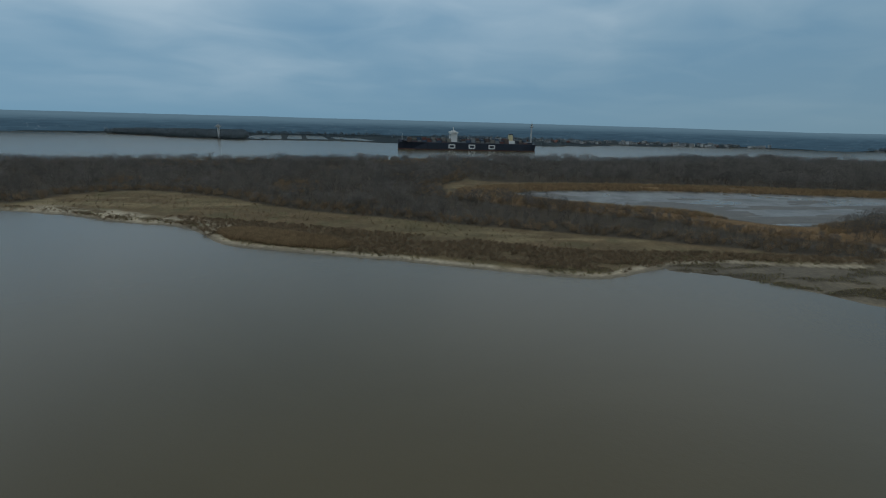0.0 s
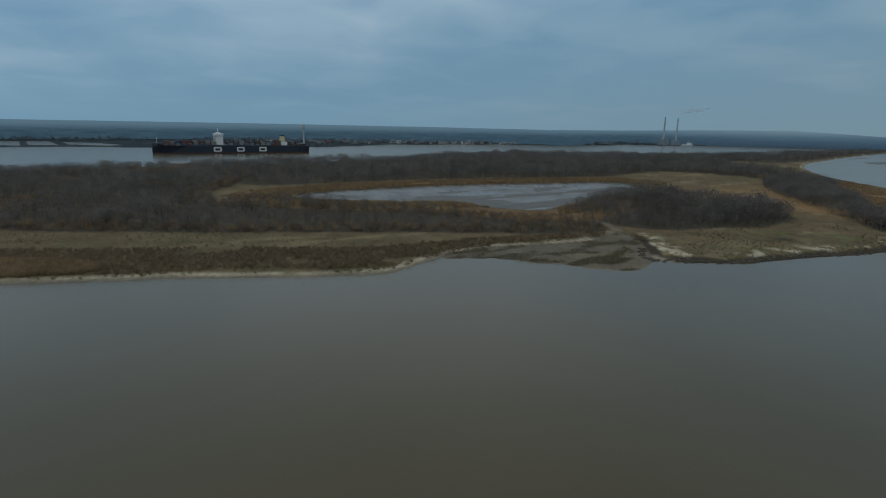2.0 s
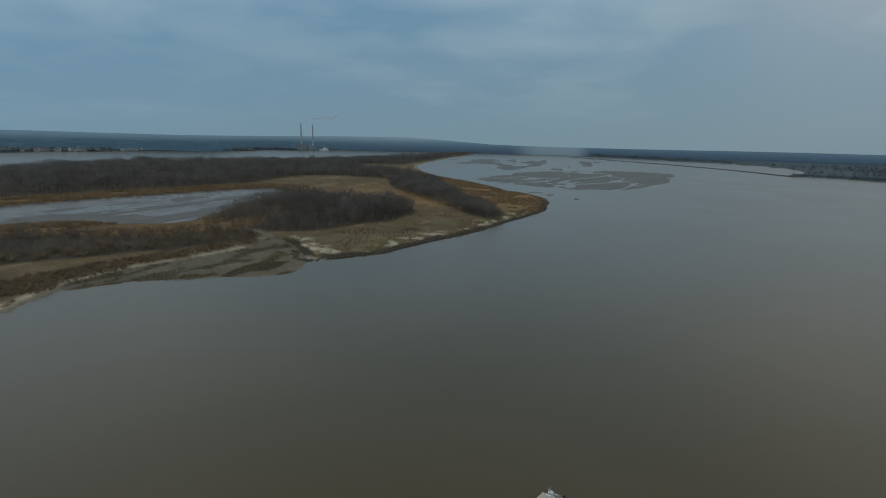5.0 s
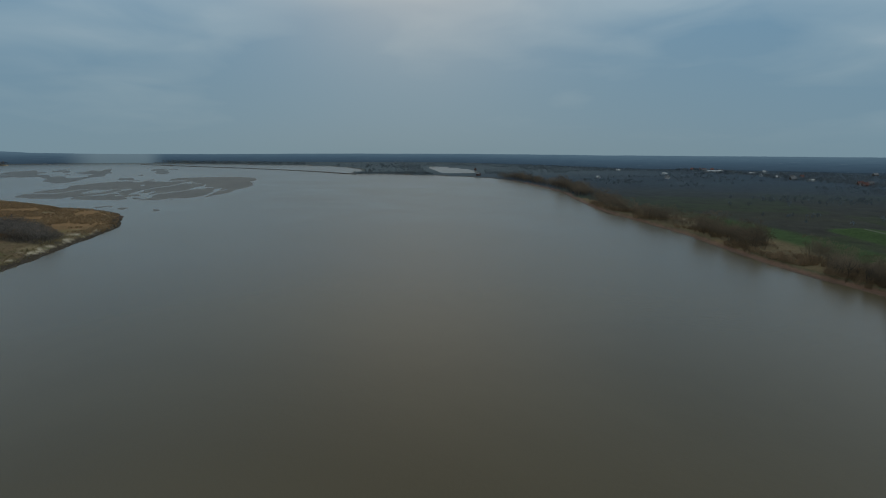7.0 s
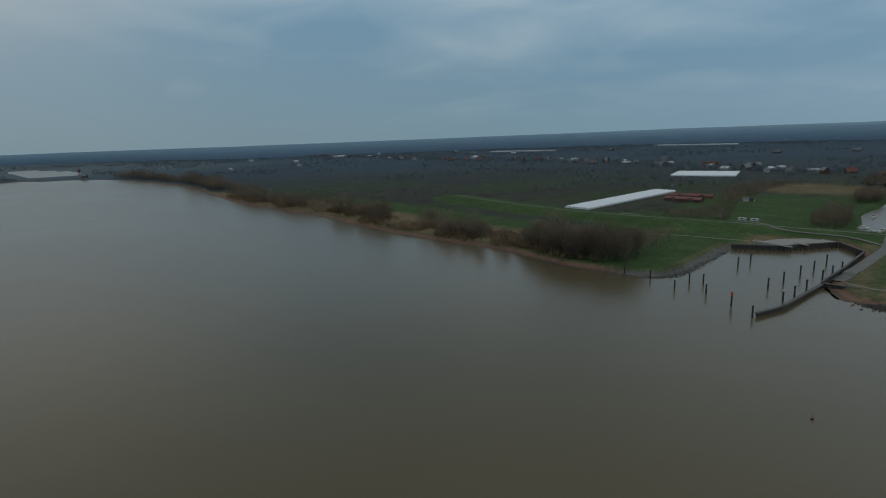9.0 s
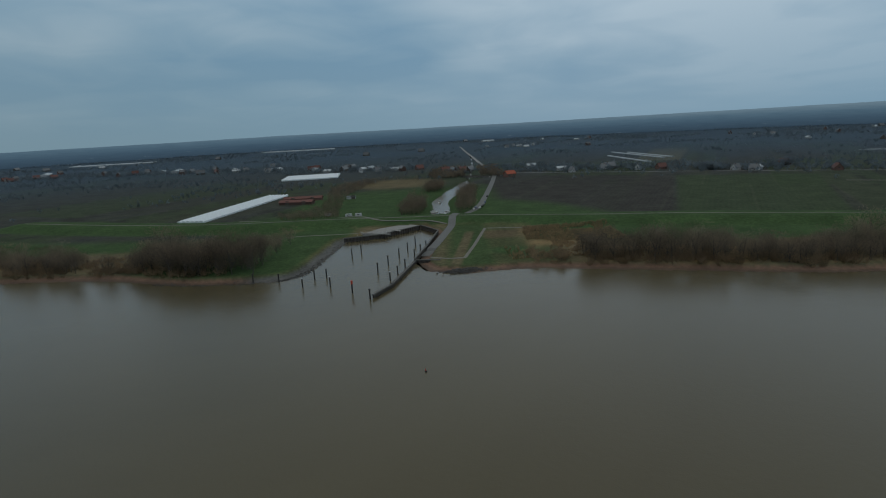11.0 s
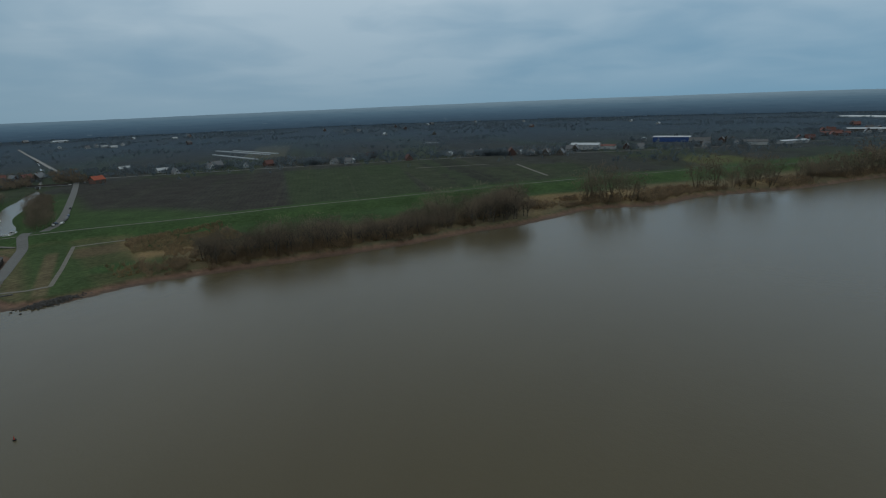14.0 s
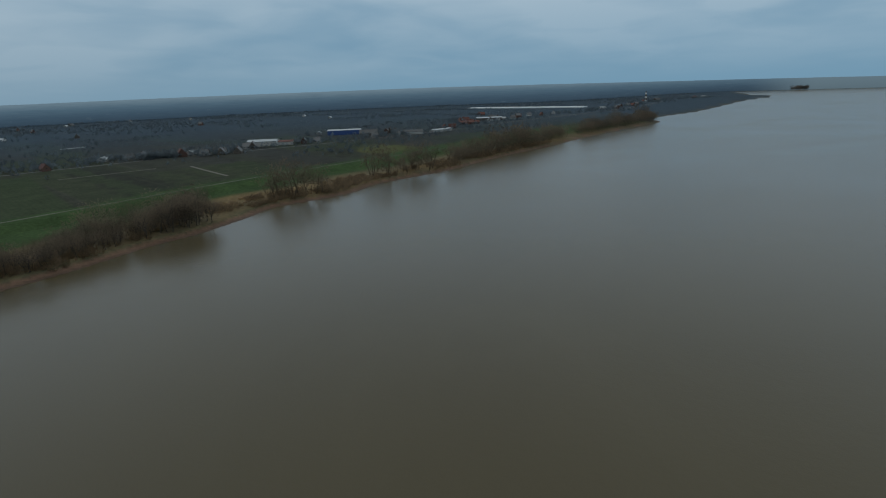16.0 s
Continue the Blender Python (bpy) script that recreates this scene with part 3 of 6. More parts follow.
tagged(ground, "flat river marsh with dry grass, orchards, sand and mud", "ground", kind="structure")
water, _ = sheet("water", M_WATER, np.r_[0.01, 40, 100, 200, 400, 800, 1600, 2600, RIM], 180, lambda r: r * 0)
tagged(water, "wide muddy brown river with a calm dull surface", "water", kind="structure")

# settling basins behind the low dams of the north shore
for p in BASINS:
    n = len(p)
    k = np.arange(1, n - 1)
    basin = mesh_from("pond", [(px, py, 2.35) for px, py in p], np.stack([k * 0, k + 1, k], 1), M_WATER)
    tagged(basin, "shallow pale basin behind a low dam", "pond", kind="structure")


def mudflat(name, x0, x1, dx, y0, y1, dy, level, label):
    """Low tidal flat cut by runnels, as a sheet of its own just above the water; what lies lower than that is left out."""
    gx, gy = np.meshgrid(np.arange(x0, x1, dx), np.arange(y0, y1, dy), indexing="ij")
    x, y = gx.ravel(), gy.ravel()
    h, tint = level(x, y)
    i, j = np.meshgrid(np.arange(gx.shape[0] - 1), np.arange(gx.shape[1] - 1), indexing="ij")
    a = (i * gx.shape[1] + j).ravel()
    q = np.stack([a, a + gx.shape[1], a + gx.shape[1] + 1, a + 1], 1)
    q = q[h[q].max(1) > -0.03]
    used, back = np.unique(q, return_inverse=True)
    ob = mesh_from(name, np.stack([x, y, h], 1)[used], back.reshape(-1, 4), M_GROUND, True)
    rgba = np.ones((len(used), 4), np.float32)
    rgba[:, :3] = tint[used]
    ob.data.color_attributes.new("cover", "FLOAT_COLOR", "POINT").data.foreach_set("color", rgba.ravel())
    for key, value in (("wet", 0.75), ("rows", 0.0)):
        ob.data.attributes.new(key, "FLOAT", "POINT").data.foreach_set("value", np.full(len(used), value, np.float32))
    return tagged(ob, label, "mudflat", kind="structure")


def bar_level(x, y):
    wob = fractal(x, y, 60, 11)
    d = depth_in(x + 26 * (fractal(x, y, 90, 1) - 0.5), y + 20 * (fractal(x, y, 50, 5) - 0.5), BAR, 90)
    d = np.maximum(d, depth_in(x, y, TAIL, 90) * 0.8)
    runnel = np.abs(fractal(x * 0.45 + 60 * wob, y * 1.25, 75, 101, 4) - 0.5)
    cut = step(0.075, 0.02, runnel) * step(0.16, 0.55, 0.5 * (1560 - x + 0.5 * (y - 330)) / 420 + 0.5 * (y - 180) / 240)
    h = np.clip(d * 0.014, -0.3, 0.22) + 0.16 * (wob - 0.45) - 0.42 * cut
    tint = np.array([[0.098, 0.088, 0.070]]) * (0.75 + 0.5 * fractal(x * 0.5, y, 34, 103))[:, None]
    return h, tint


def shoal_level(x, y):
    d = depth_in(x, y, SHOAL, 160)
    band = fractal(x * 0.22, y - 0.28 * x, 46, 105, 4)
    h = np.clip(d * 0.004, -0.3, 0.12) + 1.6 * (band - 0.615)
    return np.clip(h, -0.3, 0.12), np.tile(np.array([[0.085, 0.084, 0.074]]), (x.size, 1))


def pond_level(x, y):
    d = depth_in(x, y, POND, 40)
    south_side = step(640, 520, y + 0.12 * (x - 300))
    patch = fractal(x * 0.35 + y * 0.25, y * 1.1 - x * 0.2, 26, 107, 4)
    h = 0.16 + 3.0 * (np.minimum(patch, 0.62) - 0.62 + 0.10 * south_side * step(60, 10, d)) + 0.15 * step(14, 2, d) * south_side
    return np.where(d > 1, np.clip(h, -0.3, 0.32), -0.3), np.array([[0.085, 0.071, 0.055]]) * (0.7 + 0.6 * fractal(x, y, 9, 109))[:, None]


mudflat("mudflat", 90, 600, 3.5, 430, 685, 5, pond_level, "dark runnelled mud banks along the tidal pond")
mudflat("mudflat", 740, 1790, 12, 120, 560, 3.2, bar_level, "grey-brown tidal mudflat cut by bright runnels")
mudflat("mudflat", 1300, 2500, 22, 420, 1120, 4.5, shoal_level, "thin dark mud shoals just breaking the water")

# far country round the whole place, its mist painted on and glowing
SKYLINE = [(-300, 60), (-290, 42), (-275, 60), (-265, 72), (-252, 86), (-229, 88), (-212, 80), (-204, 75), (-187, 62), (-179, 60), (-163, 56), (-141, 44), (-118, 42), (-105, 48), (-94, 45), (-80, 38),
           (-72, 37), (-66, 44), (-61, 72), (-57, 92), (-50, 84), (-43, 72), (-35, 64), (-25, 72), (-3, 78), (20, 80), (38, 80), (60, 72)]
n = 1440
az = np.linspace(-300, 60, n, endpoint=False)
far = np.interp(az, *np.array(RING, float).T) - 12
topz = 80 + (np.interp(az, *np.array(SKYLINE, float).T) - 80) * far / 4800 + 2.5 * (fractal(az * 60, az * 0, 330, 3) - 0.5) + 0.9 * (noise2(az * 60, az * 0, 17, 4) - 0.5)
bx, by = far * np.sin(np.radians(-az)), far * np.cos(np.radians(-az))
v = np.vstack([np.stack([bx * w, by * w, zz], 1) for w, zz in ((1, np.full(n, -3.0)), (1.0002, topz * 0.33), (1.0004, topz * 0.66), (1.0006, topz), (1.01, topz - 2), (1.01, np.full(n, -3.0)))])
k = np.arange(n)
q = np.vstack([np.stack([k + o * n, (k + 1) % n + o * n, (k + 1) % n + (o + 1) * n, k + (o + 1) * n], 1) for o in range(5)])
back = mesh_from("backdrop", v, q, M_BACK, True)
# open water lies that way: pale painted mist in place of wooded country
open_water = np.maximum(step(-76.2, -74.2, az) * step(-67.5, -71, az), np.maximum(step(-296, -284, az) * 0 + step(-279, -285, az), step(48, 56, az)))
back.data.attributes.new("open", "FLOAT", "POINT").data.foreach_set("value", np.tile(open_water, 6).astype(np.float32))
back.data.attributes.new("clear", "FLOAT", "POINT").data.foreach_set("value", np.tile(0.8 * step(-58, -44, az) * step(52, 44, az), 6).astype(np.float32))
tagged(back, "far wooded country with mist painted on", "backdrop", kind="structure")

# ---------------------------------------------------------------- woods
def spray(rng, n, base, crown, width, length, lift=0.9, gather=0.0):
    """n slim upright blades spread through an egg-shaped crown (x, y, z radii) above base; corners and triangles."""
    t = rng.random(n)
    ang = rng.random(n) * 2 * math.pi
    el = np.arccos(1 - 2 * rng.random(n))
    rad = rng.random(n) ** 0.45
    o = np.stack([np.sin(el) * np.cos(ang) * crown[0], np.sin(el) * np.sin(ang) * crown[1], np.cos(el) * crown[2]], 1) * rad[:, None]
    c = o + np.array(base)
    d = o / np.array(crown) + np.array([0, 0, lift]) + rng.normal(0, 0.35, (n, 3))
    d /= np.linalg.norm(d, axis=1)[:, None]
    side = np.cross(d, rng.normal(0, 1, (n, 3)))
    side /= np.linalg.norm(side, axis=1)[:, None]
    ln = length * (0.6 + 0.8 * rng.random(n))[:, None]
    w = width * (0.6 + 0.8 * rng.random(n))[:, None]
    v = np.stack([c - d * ln * 0.5 + side * w * 0.5, c - d * ln * 0.5 - side * w * 0.5, c + d * ln * 0.5], 1).reshape(-1, 3)
    return v, np.arange(3 * n).reshape(-1, 3)


def stem(a, b, ra, rb, sides=5):
    """A tapered limb from a to b."""
    a, b = np.array(a, float), np.array(b, float)
    d = (b - a) / np.linalg.norm(b - a)
    s = np.cross(d, (0.3, 0.9, 0.2))
    s /= np.linalg.norm(s)
    t = np.cross(d, s)
    an = np.arange(sides) * 2 * math.pi / sides
    ring = np.cos(an)[:, None] * s + np.sin(an)[:, None] * t
    v = np.vstack([a + ring * ra, b + ring * rb])
    k = np.arange(sides)
    f = np.vstack([np.stack([k, (k + 1) % sides, (k + 1) % sides + sides], 1), np.stack([k, (k + 1) % sides + sides, k + sides], 1)])
    return v, f


def join(pieces):
    vs, fs, n = [], [], 0
    for v, f in pieces:
        vs.append(v)
        fs.append(f + n)
        n += len(v)
    return np.vstack(vs), np.vstack(fs)


def tree_shape(rng, tall, wide, limbs, blades, bw, bl, sides=5, bare=False):
    """Trunk with limbs, and crown of twigs, as two meshes' arrays."""
    fork = tall * (0.06 + 0.1 * rng.random())
    wood = [stem((0, 0, -0.6), (rng.normal(0, 0.2), rng.normal(0, 0.2), tall * 0.7), 0.02 * tall, 0.006 * tall, sides)]
    crown = []
    for k in range(limbs):
        a = 2 * math.pi * (k + rng.random() * 0.7) / limbs
        z0 = fork + tall * 0.35 * rng.random()
        out = wide * (0.55 + 0.4 * rng.random())
        z1 = min(tall * 0.93, z0 + tall * (0.25 + 0.3 * rng.random()))
        tip = (out * math.cos(a), out * math.sin(a), z1)
        if not bare:
            wood.append(stem((0, 0, z0), tip, 0.006 * tall, 0.002 * tall, 3))
        share = blades // (2 * limbs)
        crown.append(spray(rng, share, tip, (wide * 0.6, wide * 0.6, tall * 0.17), bw, bl, 0.25))
    crown.append(spray(rng, blades // 2, (0, 0, tall * 0.50), (wide * 0.95, wide * 0.95, tall * 0.44), bw, bl, 0.25))
    return join(wood), join(crown)


def scatter(poly, gap, rng, keep=None):
    """Uneven places inside an outline, about gap apart."""
    lo, hi = poly.min(0), poly.max(0)
    nx, ny = int((hi[0] - lo[0]) / gap) + 1, int((hi[1] - lo[1]) / gap) + 1
    gx, gy = np.meshgrid(lo[0] + gap * np.arange(nx), lo[1] + gap * np.arange(ny))
    x, y = gx.ravel() + gap * rng.uniform(-0.55, 0.55, nx * ny), gy.ravel() + gap * rng.uniform(-0.55, 0.55, nx * ny)
    k = inside(x, y, poly)
    if keep is not None:
        k &= keep(x, y)
    return x[k], y[k]


def planted(name, shapes, x, y, size, mat, rng, label, category, sink=0.0):
    """Many plants as one mesh: each place takes one of the shapes, turned and scaled."""
    z = height_at(x, y) - sink
    pick = rng.integers(0, len(shapes), len(x))
    V, F, L, T, n = [], [], [], [], 0
    for s, (v, f) in enumerate(shapes):
        soft = crown_normals(v, 0.22, rng)
        k = np.where(pick == s)[0]
        if not len(k):
            continue
        a, sc = rng.random(len(k)) * 2 * math.pi, size[k]
        ca, sa = np.cos(a)[:, None], np.sin(a)[:, None]
        wide = sc[:, None] * rng.uniform(0.8, 1.25, len(k))[:, None]
        px = (v[None, :, 0] * ca - v[None, :, 1] * sa) * wide + x[k][:, None]
        py = (v[None, :, 0] * sa + v[None, :, 1] * ca) * wide + y[k][:, None]
        pz = v[None, :, 2] * sc[:, None] + z[k][:, None]
        V.append(np.stack([px, py, pz], -1).reshape(-1, 3))
        L.append(np.stack([soft[None, :, 0] * ca - soft[None, :, 1] * sa, soft[None, :, 0] * sa + soft[None, :, 1] * ca, np.repeat(soft[None, :, 2], len(k), 0)], -1).reshape(-1, 3))
        T.append(np.repeat(rng.random(len(k)), len(v)))
        F.append((f[None] + (np.arange(len(k)) * len(v))[:, None, None] + n).reshape(-1, 3))
        n += len(k) * len(v)
    ob = mesh_from(name, np.vstack(V), np.vstack(F), mat)
    give(ob, np.vstack(L), np.concatenate(T))
    return tagged(ob, label, category, kind="stuff")


rng = np.random.default_rng(5)
WOOD_SHAPES = [join(tree_shape(rng, 1.0, 0.30 + 0.08 * rng.random(), 5, 320, 0.017, 0.075, 3)) for _ in range(6)]
LIGHT_SHAPES = [join(tree_shape(rng, 1.0, 0.31 + 0.10 * rng.random(), 5, 90, 0.036, 0.085, 3, True)) for _ in range(8)]
BROAD_SHAPES = [join(tree_shape(rng, 1.0, 0.34 + 0.10 * rng.random(), 5, 60, 0.052, 0.10, 3, True)) for _ in range(8)]
MID_SHAPES = [join(tree_shape(rng, 1.0, 0.31 + 0.09 * rng.random(), 5, 190, 0.016, 0.10, 3, True)) for _ in range(6)]
FAR_SHAPES = [spray(rng, 20, (0, 0, 0.48), (0.46, 0.46, 0.46), 0.15, 0.3, 0.3) for _ in range(8)]
BUSH_SHAPES = [spray(rng, 40, (0, 0, 0.42), (0.66, 0.66, 0.5), 0.07, 0.5, 0.6) for _ in range(5)]
REED_SHAPES = [spray(rng, 26, (0, 0, 0.5), (0.9, 0.9, 0.25), 0.09, 0.95, 3.0) for _ in range(5)]

def clear(x, y):
    return (fractal(x, y, 70, 7) > 0.27) & (depth_in(x, y, POND) < -4)


for poly, gap, label, lo, hi in (
    (WOOD_WEST, 11.0, "dense bare winter willow woods on the island", 10, 17), (WOOD_NORTH, 11.6, "bare brown riverside woods behind the tidal pond", 13, 20),
    (WOOD_STRIP, 15, "far strip of bare trees along the island", 12, 17), (WOOD_BELT, 5.2, "belt of bare bushes and trees on the cape", 10, 15),
    (WOOD_GROVE, 7.6, "round grove of tall bare trees in dry grass", 15, 21)):
    x, y = scatter(poly, gap, rng, None if poly is WOOD_BELT else clear)
    size = rng.uniform(lo, hi, len(x)) * (0.72 + 0.3 * fractal(x, y, 90, 9) + 0.7 * (noise2(x, y, 19, 51) - 0.38))
    size *= 0.6 + 0.4 * np.clip(depth_in(x, y, poly) / (10 if poly is WOOD_BELT else 28), 0, 1)
    if poly is not WOOD_WEST:
        size *= 0.72 + 0.56 * noise2(x, y, 34, 57)
    if poly is WOOD_GROVE:
        size *= 0.62 + 0.38 * step(345, 430, x - 0.4 * (y - 340))
    if poly is WOOD_WEST:
        size *= np.where((y < 560 - 0.35 * (x + 100)) & (x > 20), 0.62, 1.0)
    front = (np.hypot(x, y) < 540) & (depth_in(x, y, poly) < 45)
    back = np.hypot(x, y) > 800
    for k, shapes in ((front, WOOD_SHAPES), (~front & ~back, LIGHT_SHAPES), (back, BROAD_SHAPES)):
        if k.any():
            planted("woods", shapes, x[k], y[k], size[k], M_TWIG_FAR, rng, label, "woods")

# lower growth along the wood edges and in gaps
x, y = scatter(WOOD_WEST, 8.4, rng, lambda x, y: (depth_in(x, y, WOOD_WEST) < 30) | (fractal(x, y, 70, 7) < 0.3))
planted("undergrowth", BUSH_SHAPES, x, y, rng.uniform(4.0, 7.2, len(x)), M_SHRUB, rng, "low bare scrub under the wood edge", "undergrowth")

x, y = scatter(SCRUB, 2.5, rng, lambda x, y: (fractal(x, y, 24, 13) > 0.30) & ~inside(x, y, REED_PATCH))
planted("scrub", BUSH_SHAPES, x, y, rng.uniform(1.3, 3.0, len(x)), M_SHRUB, rng, "brown leafless scrub above the island beach", "scrub")
x, y = scatter(REED_PATCH, 1.5, rng)
planted("reed_bed", REED_SHAPES, x, y, rng.uniform(1.8, 2.6, len(x)), M_REED, rng, "bed of dry orange-brown reeds on the shore", "reeds")
POND_RIM = rounded([(60, 560), (30, 640), (110, 720), (320, 735), (480, 752), (640, 706), (650, 600), (600, 510), (500, 470), (380, 430), (300, 405), (235, 470), (140, 520)], True, 3)
def rim(x, y):
    d = depth_in(x, y, POND)
    return (d < 3) & (d > np.where(y > 600, -62, -34)) & (fractal(x, y, 40, 15) > 0.33)
x, y = scatter(POND_RIM, 4.0, rng, rim)
planted("reed_bed", REED_SHAPES, x, y, rng.uniform(2.5, 3.5, len(x)), M_REED, rng, "broad rim of dry reeds round the tidal pond", "reeds")
CAPE = rounded([(560, 206), (618, 206), (688, 227), (727, 242), (792, 296), (815, 335), (915, 440), (1030, 600), (960, 690), (800, 490), (690, 365), (610, 272), (560, 222)], True, 3)
x, y = scatter(CAPE, 3.6, rng, lambda x, y: fractal(x, y, 35, 17) > 0.38)
planted("reed_bed", REED_SHAPES, x, y, rng.uniform(1.4, 2.4, len(x)), M_REED, rng, "orange-brown reeds covering the island's cape", "reeds")
# tufts on the dry meadow and along the top of the beach
MEADOW = rounded([(-340, 470), (-230, 425), (-150, 385), (-60, 345), (100, 300), (140, 320), (60, 400), (-80, 450), (-200, 530), (-290, 560)], True, 3)
x, y = scatter(MEADOW, 3.4, rng, lambda x, y: fractal(x, y, 30, 19) > 0.46)
planted("grass_tufts", REED_SHAPES, x, y, rng.uniform(0.35, 0.7, len(x)), M_TUFT, rng, "pale dry grass tufts on the island meadow", "grass")
EASTERN = rounded([(268, 245), (303, 223), (368, 216), (416, 206), (500, 206), (550, 210), (500, 290), (400, 300), (310, 310), (290, 280)], True, 3)
x, y = scatter(EASTERN, 3.2, rng, lambda x, y: (fractal(x, y, 22, 23) > 0.50) & (fractal(x, y, 17, 71) < 0.58))
planted("grass_tufts", BUSH_SHAPES, x, y, rng.uniform(0.6, 1.5, len(x)), M_TUFT, rng, "dry grass and low bushes on the sandy shore", "grass")
SHORE = rounded(ISLAND_SOUTH[4:19], False, 6)
k = rng.integers(0, len(SHORE) - 1, 900)
t = rng.random(900)[:, None]
p = SHORE[k] * (1 - t) + SHORE[k + 1] * t + np.stack([rng.normal(2, 1.5, 900), rng.uniform(3, 14, 900)], 1)
p = p[fractal(p[:, 0], p[:, 1], 20, 79) > 0.42]
planted("grass_tufts", BUSH_SHAPES, p[:, 0], p[:, 1], rng.uniform(0.7, 1.9, len(p)), M_TUFT, rng, "shaggy grass tussocks along the sandy bank", "grass")

x, y = scatter(np.vstack([SPIT.min(0) - 60, (SPIT.max(0)[0] + 20, SPIT.min(0)[1] - 60), SPIT.max(0) + 30, (SPIT.min(0)[0] - 60, SPIT.max(0)[1] + 30)]), 1.9, rng, lambda x, y: ((depth_in(x, y, SPIT) > 3) | ((depth_in(x, y, INLET) > 2) & (depth_in(x, y, ISLAND) < 2))) & (fractal(x * 0.5 + y * 0.6, y * 1.4 - x * 0.5, 16, 75) > 0.53) & (height_at(x, y) > 0.05))
planted("grass_tufts", BUSH_SHAPES, x, y, rng.uniform(0.5, 1.1, len(x)), M_TUFT, rng, "ochre grass tufts on the muddy spit", "grass")
p = rounded([(180, 275), (202, 262), (226, 258), (250, 266), (272, 277)], False, 40)
p = p[rng.integers(0, len(p), 420)] + rng.normal(0, 2.2, (420, 2))
p = p[fractal(p[:, 0], p[:, 1], 16, 87) > 0.42]
planted("grass_tufts", BUSH_SHAPES, p[:, 0], p[:, 1], rng.uniform(0.6, 1.4, len(p)), M_TUFT, rng, "line of eroded tussocks along the mud spit", "grass")
x, y = scatter(MEADOW, 11, rng, lambda x, y: fractal(x, y, 45, 47) > 0.5)
planted("scrub", BUSH_SHAPES, x, y, rng.uniform(1.0, 2.4, len(x)), M_SHRUB, rng, "single brown bushes on the dry meadow", "scrub")

# ---------------------------------------------------------------- south bank trees
def bank_trees():
    box = np.array([(-1230, -560), (1500, -560), (1500, 110), (-1230, 110)], float)
    x, y = scatter(box, 6.2, rng, lambda x, y: (y > -0.42 * np.abs(x) - 420))
    d = depth_in(x, y, SOUTH, 60)
    gate = fractal(x, y, 42, 25)
    east = (x > 118) & (d > 10) & (d < 32 + 20 * noise2(x, y, 120, 27)) & (gate > np.where(x > 235, 0.42, 0.30))
    east &= ~((x > 205) & (x < 240) & (d > 12))
    west = (x < -74) & (d > 10) & (d < 36) & (gate > 0.30)
    west &= ~((x < -283) & (x > -345)) & ~((x < -368) & (x > -432) & (gate < 0.50)) & ~((x < -520) & (x > -600) & (gate < 0.42))
    west &= (d < 28) | (x > -283) | (x < -560)
    k = east | west
    x, y = x[k], y[k]
    size = rng.uniform(9.5, 18.0, len(x)) * (0.60 + 0.7 * fractal(x, y, 45, 29)) * (0.66 + 0.80 * noise2(x, y, 21, 30))
    size = size * np.where(x > 118, np.where(x < 215, 1.3, 1.12), np.where(x < -345, 1.45, 1.22))
    return x, y, size


x, y, size = bank_trees()
near = np.argsort(np.hypot(x, y))[:240]
rest = np.setdiff1d(np.arange(len(x)), near)
for k, shapes in ((np.hypot(x[rest], y[rest]) < 620, MID_SHAPES), (np.hypot(x[rest], y[rest]) >= 620, LIGHT_SHAPES)):
    planted("bank_woods", shapes, x[rest][k], y[rest][k], size[rest][k], M_TWIG, rng, "bare riverside trees along the muddy bank", "woods")
KINDS = []
for k in range(5):
    wood, crown = tree_shape(rng, 1.0, 0.31 + 0.09 * rng.random(), 9, 1150, 0.0085, 0.07, 5)
    root = new("tree")
    tagged(root, "bare brown willow tree on the river bank", "tree", "trees along the south bank")
    for name, (v, f), mat in (("trunk", wood, M_BARK), ("crown", crown, M_TWIG)):
        ob = mesh_from(name, v, f, mat)
        if name == "crown":
            give(ob, crown_normals(v, 0.2, rng), np.full(len(v), 0.25 * k))
        ob.parent = root
    KINDS.append(root)
z = height_at(x[near], y[near])
for i, k in enumerate(near):
    s = float(size[k])
    proto = KINDS[i % 5]
    m = pose(float(x[k]), float(y[k]), float(z[i]), 0, 0, random.uniform(0, 360))
    ob = copy_thing(proto, m) if i >= 5 else proto
    ob.matrix_world = m @ Matrix.Diagonal((s * random.uniform(0.85, 1.2), s * random.uniform(0.85, 1.2), s, 1))

x, y = scatter(np.array([(-760, -480), (760, -480), (760, -80), (-760, -80)], float), 3.6, rng, lambda x, y: fractal(x, y, 30, 33) > 0.40)
d = depth_in(x, y, SOUTH, 60)
k = (d > 5.0) & (d < 40) & ((x > 135) | (x < -44)) & (rng.random(len(x)) < np.where(d < 16, 1, 0.5))
planted("scrub", BUSH_SHAPES, x[k], y[k], rng.uniform(2.2, 6.0, k.sum()), M_SHRUB, rng, "brown scrub on the south bank", "scrub")
k = (d > 12) & (d < 48) & ((x < -30) | (x > 150)) & (fractal(x, y, 55, 35) > 0.42)
planted("reed_bed", REED_SHAPES, x[k], y[k], rng.uniform(1.5, 2.3, k.sum()), M_REED, rng, "dry tan reeds behind the south bank", "reeds")

BUILT = [(234, -588, 190, 32, 82), (243, -940, 100, 86, 8), (-1940, -360, 460, 46, 69), (-740, -556, 50, 26, 112), (-757, -533, 40, 20, 116), (-942, -520, 66, 28, 112), (175, -627, 48, 14, 2), (174, -596, 42, 14, -8)]


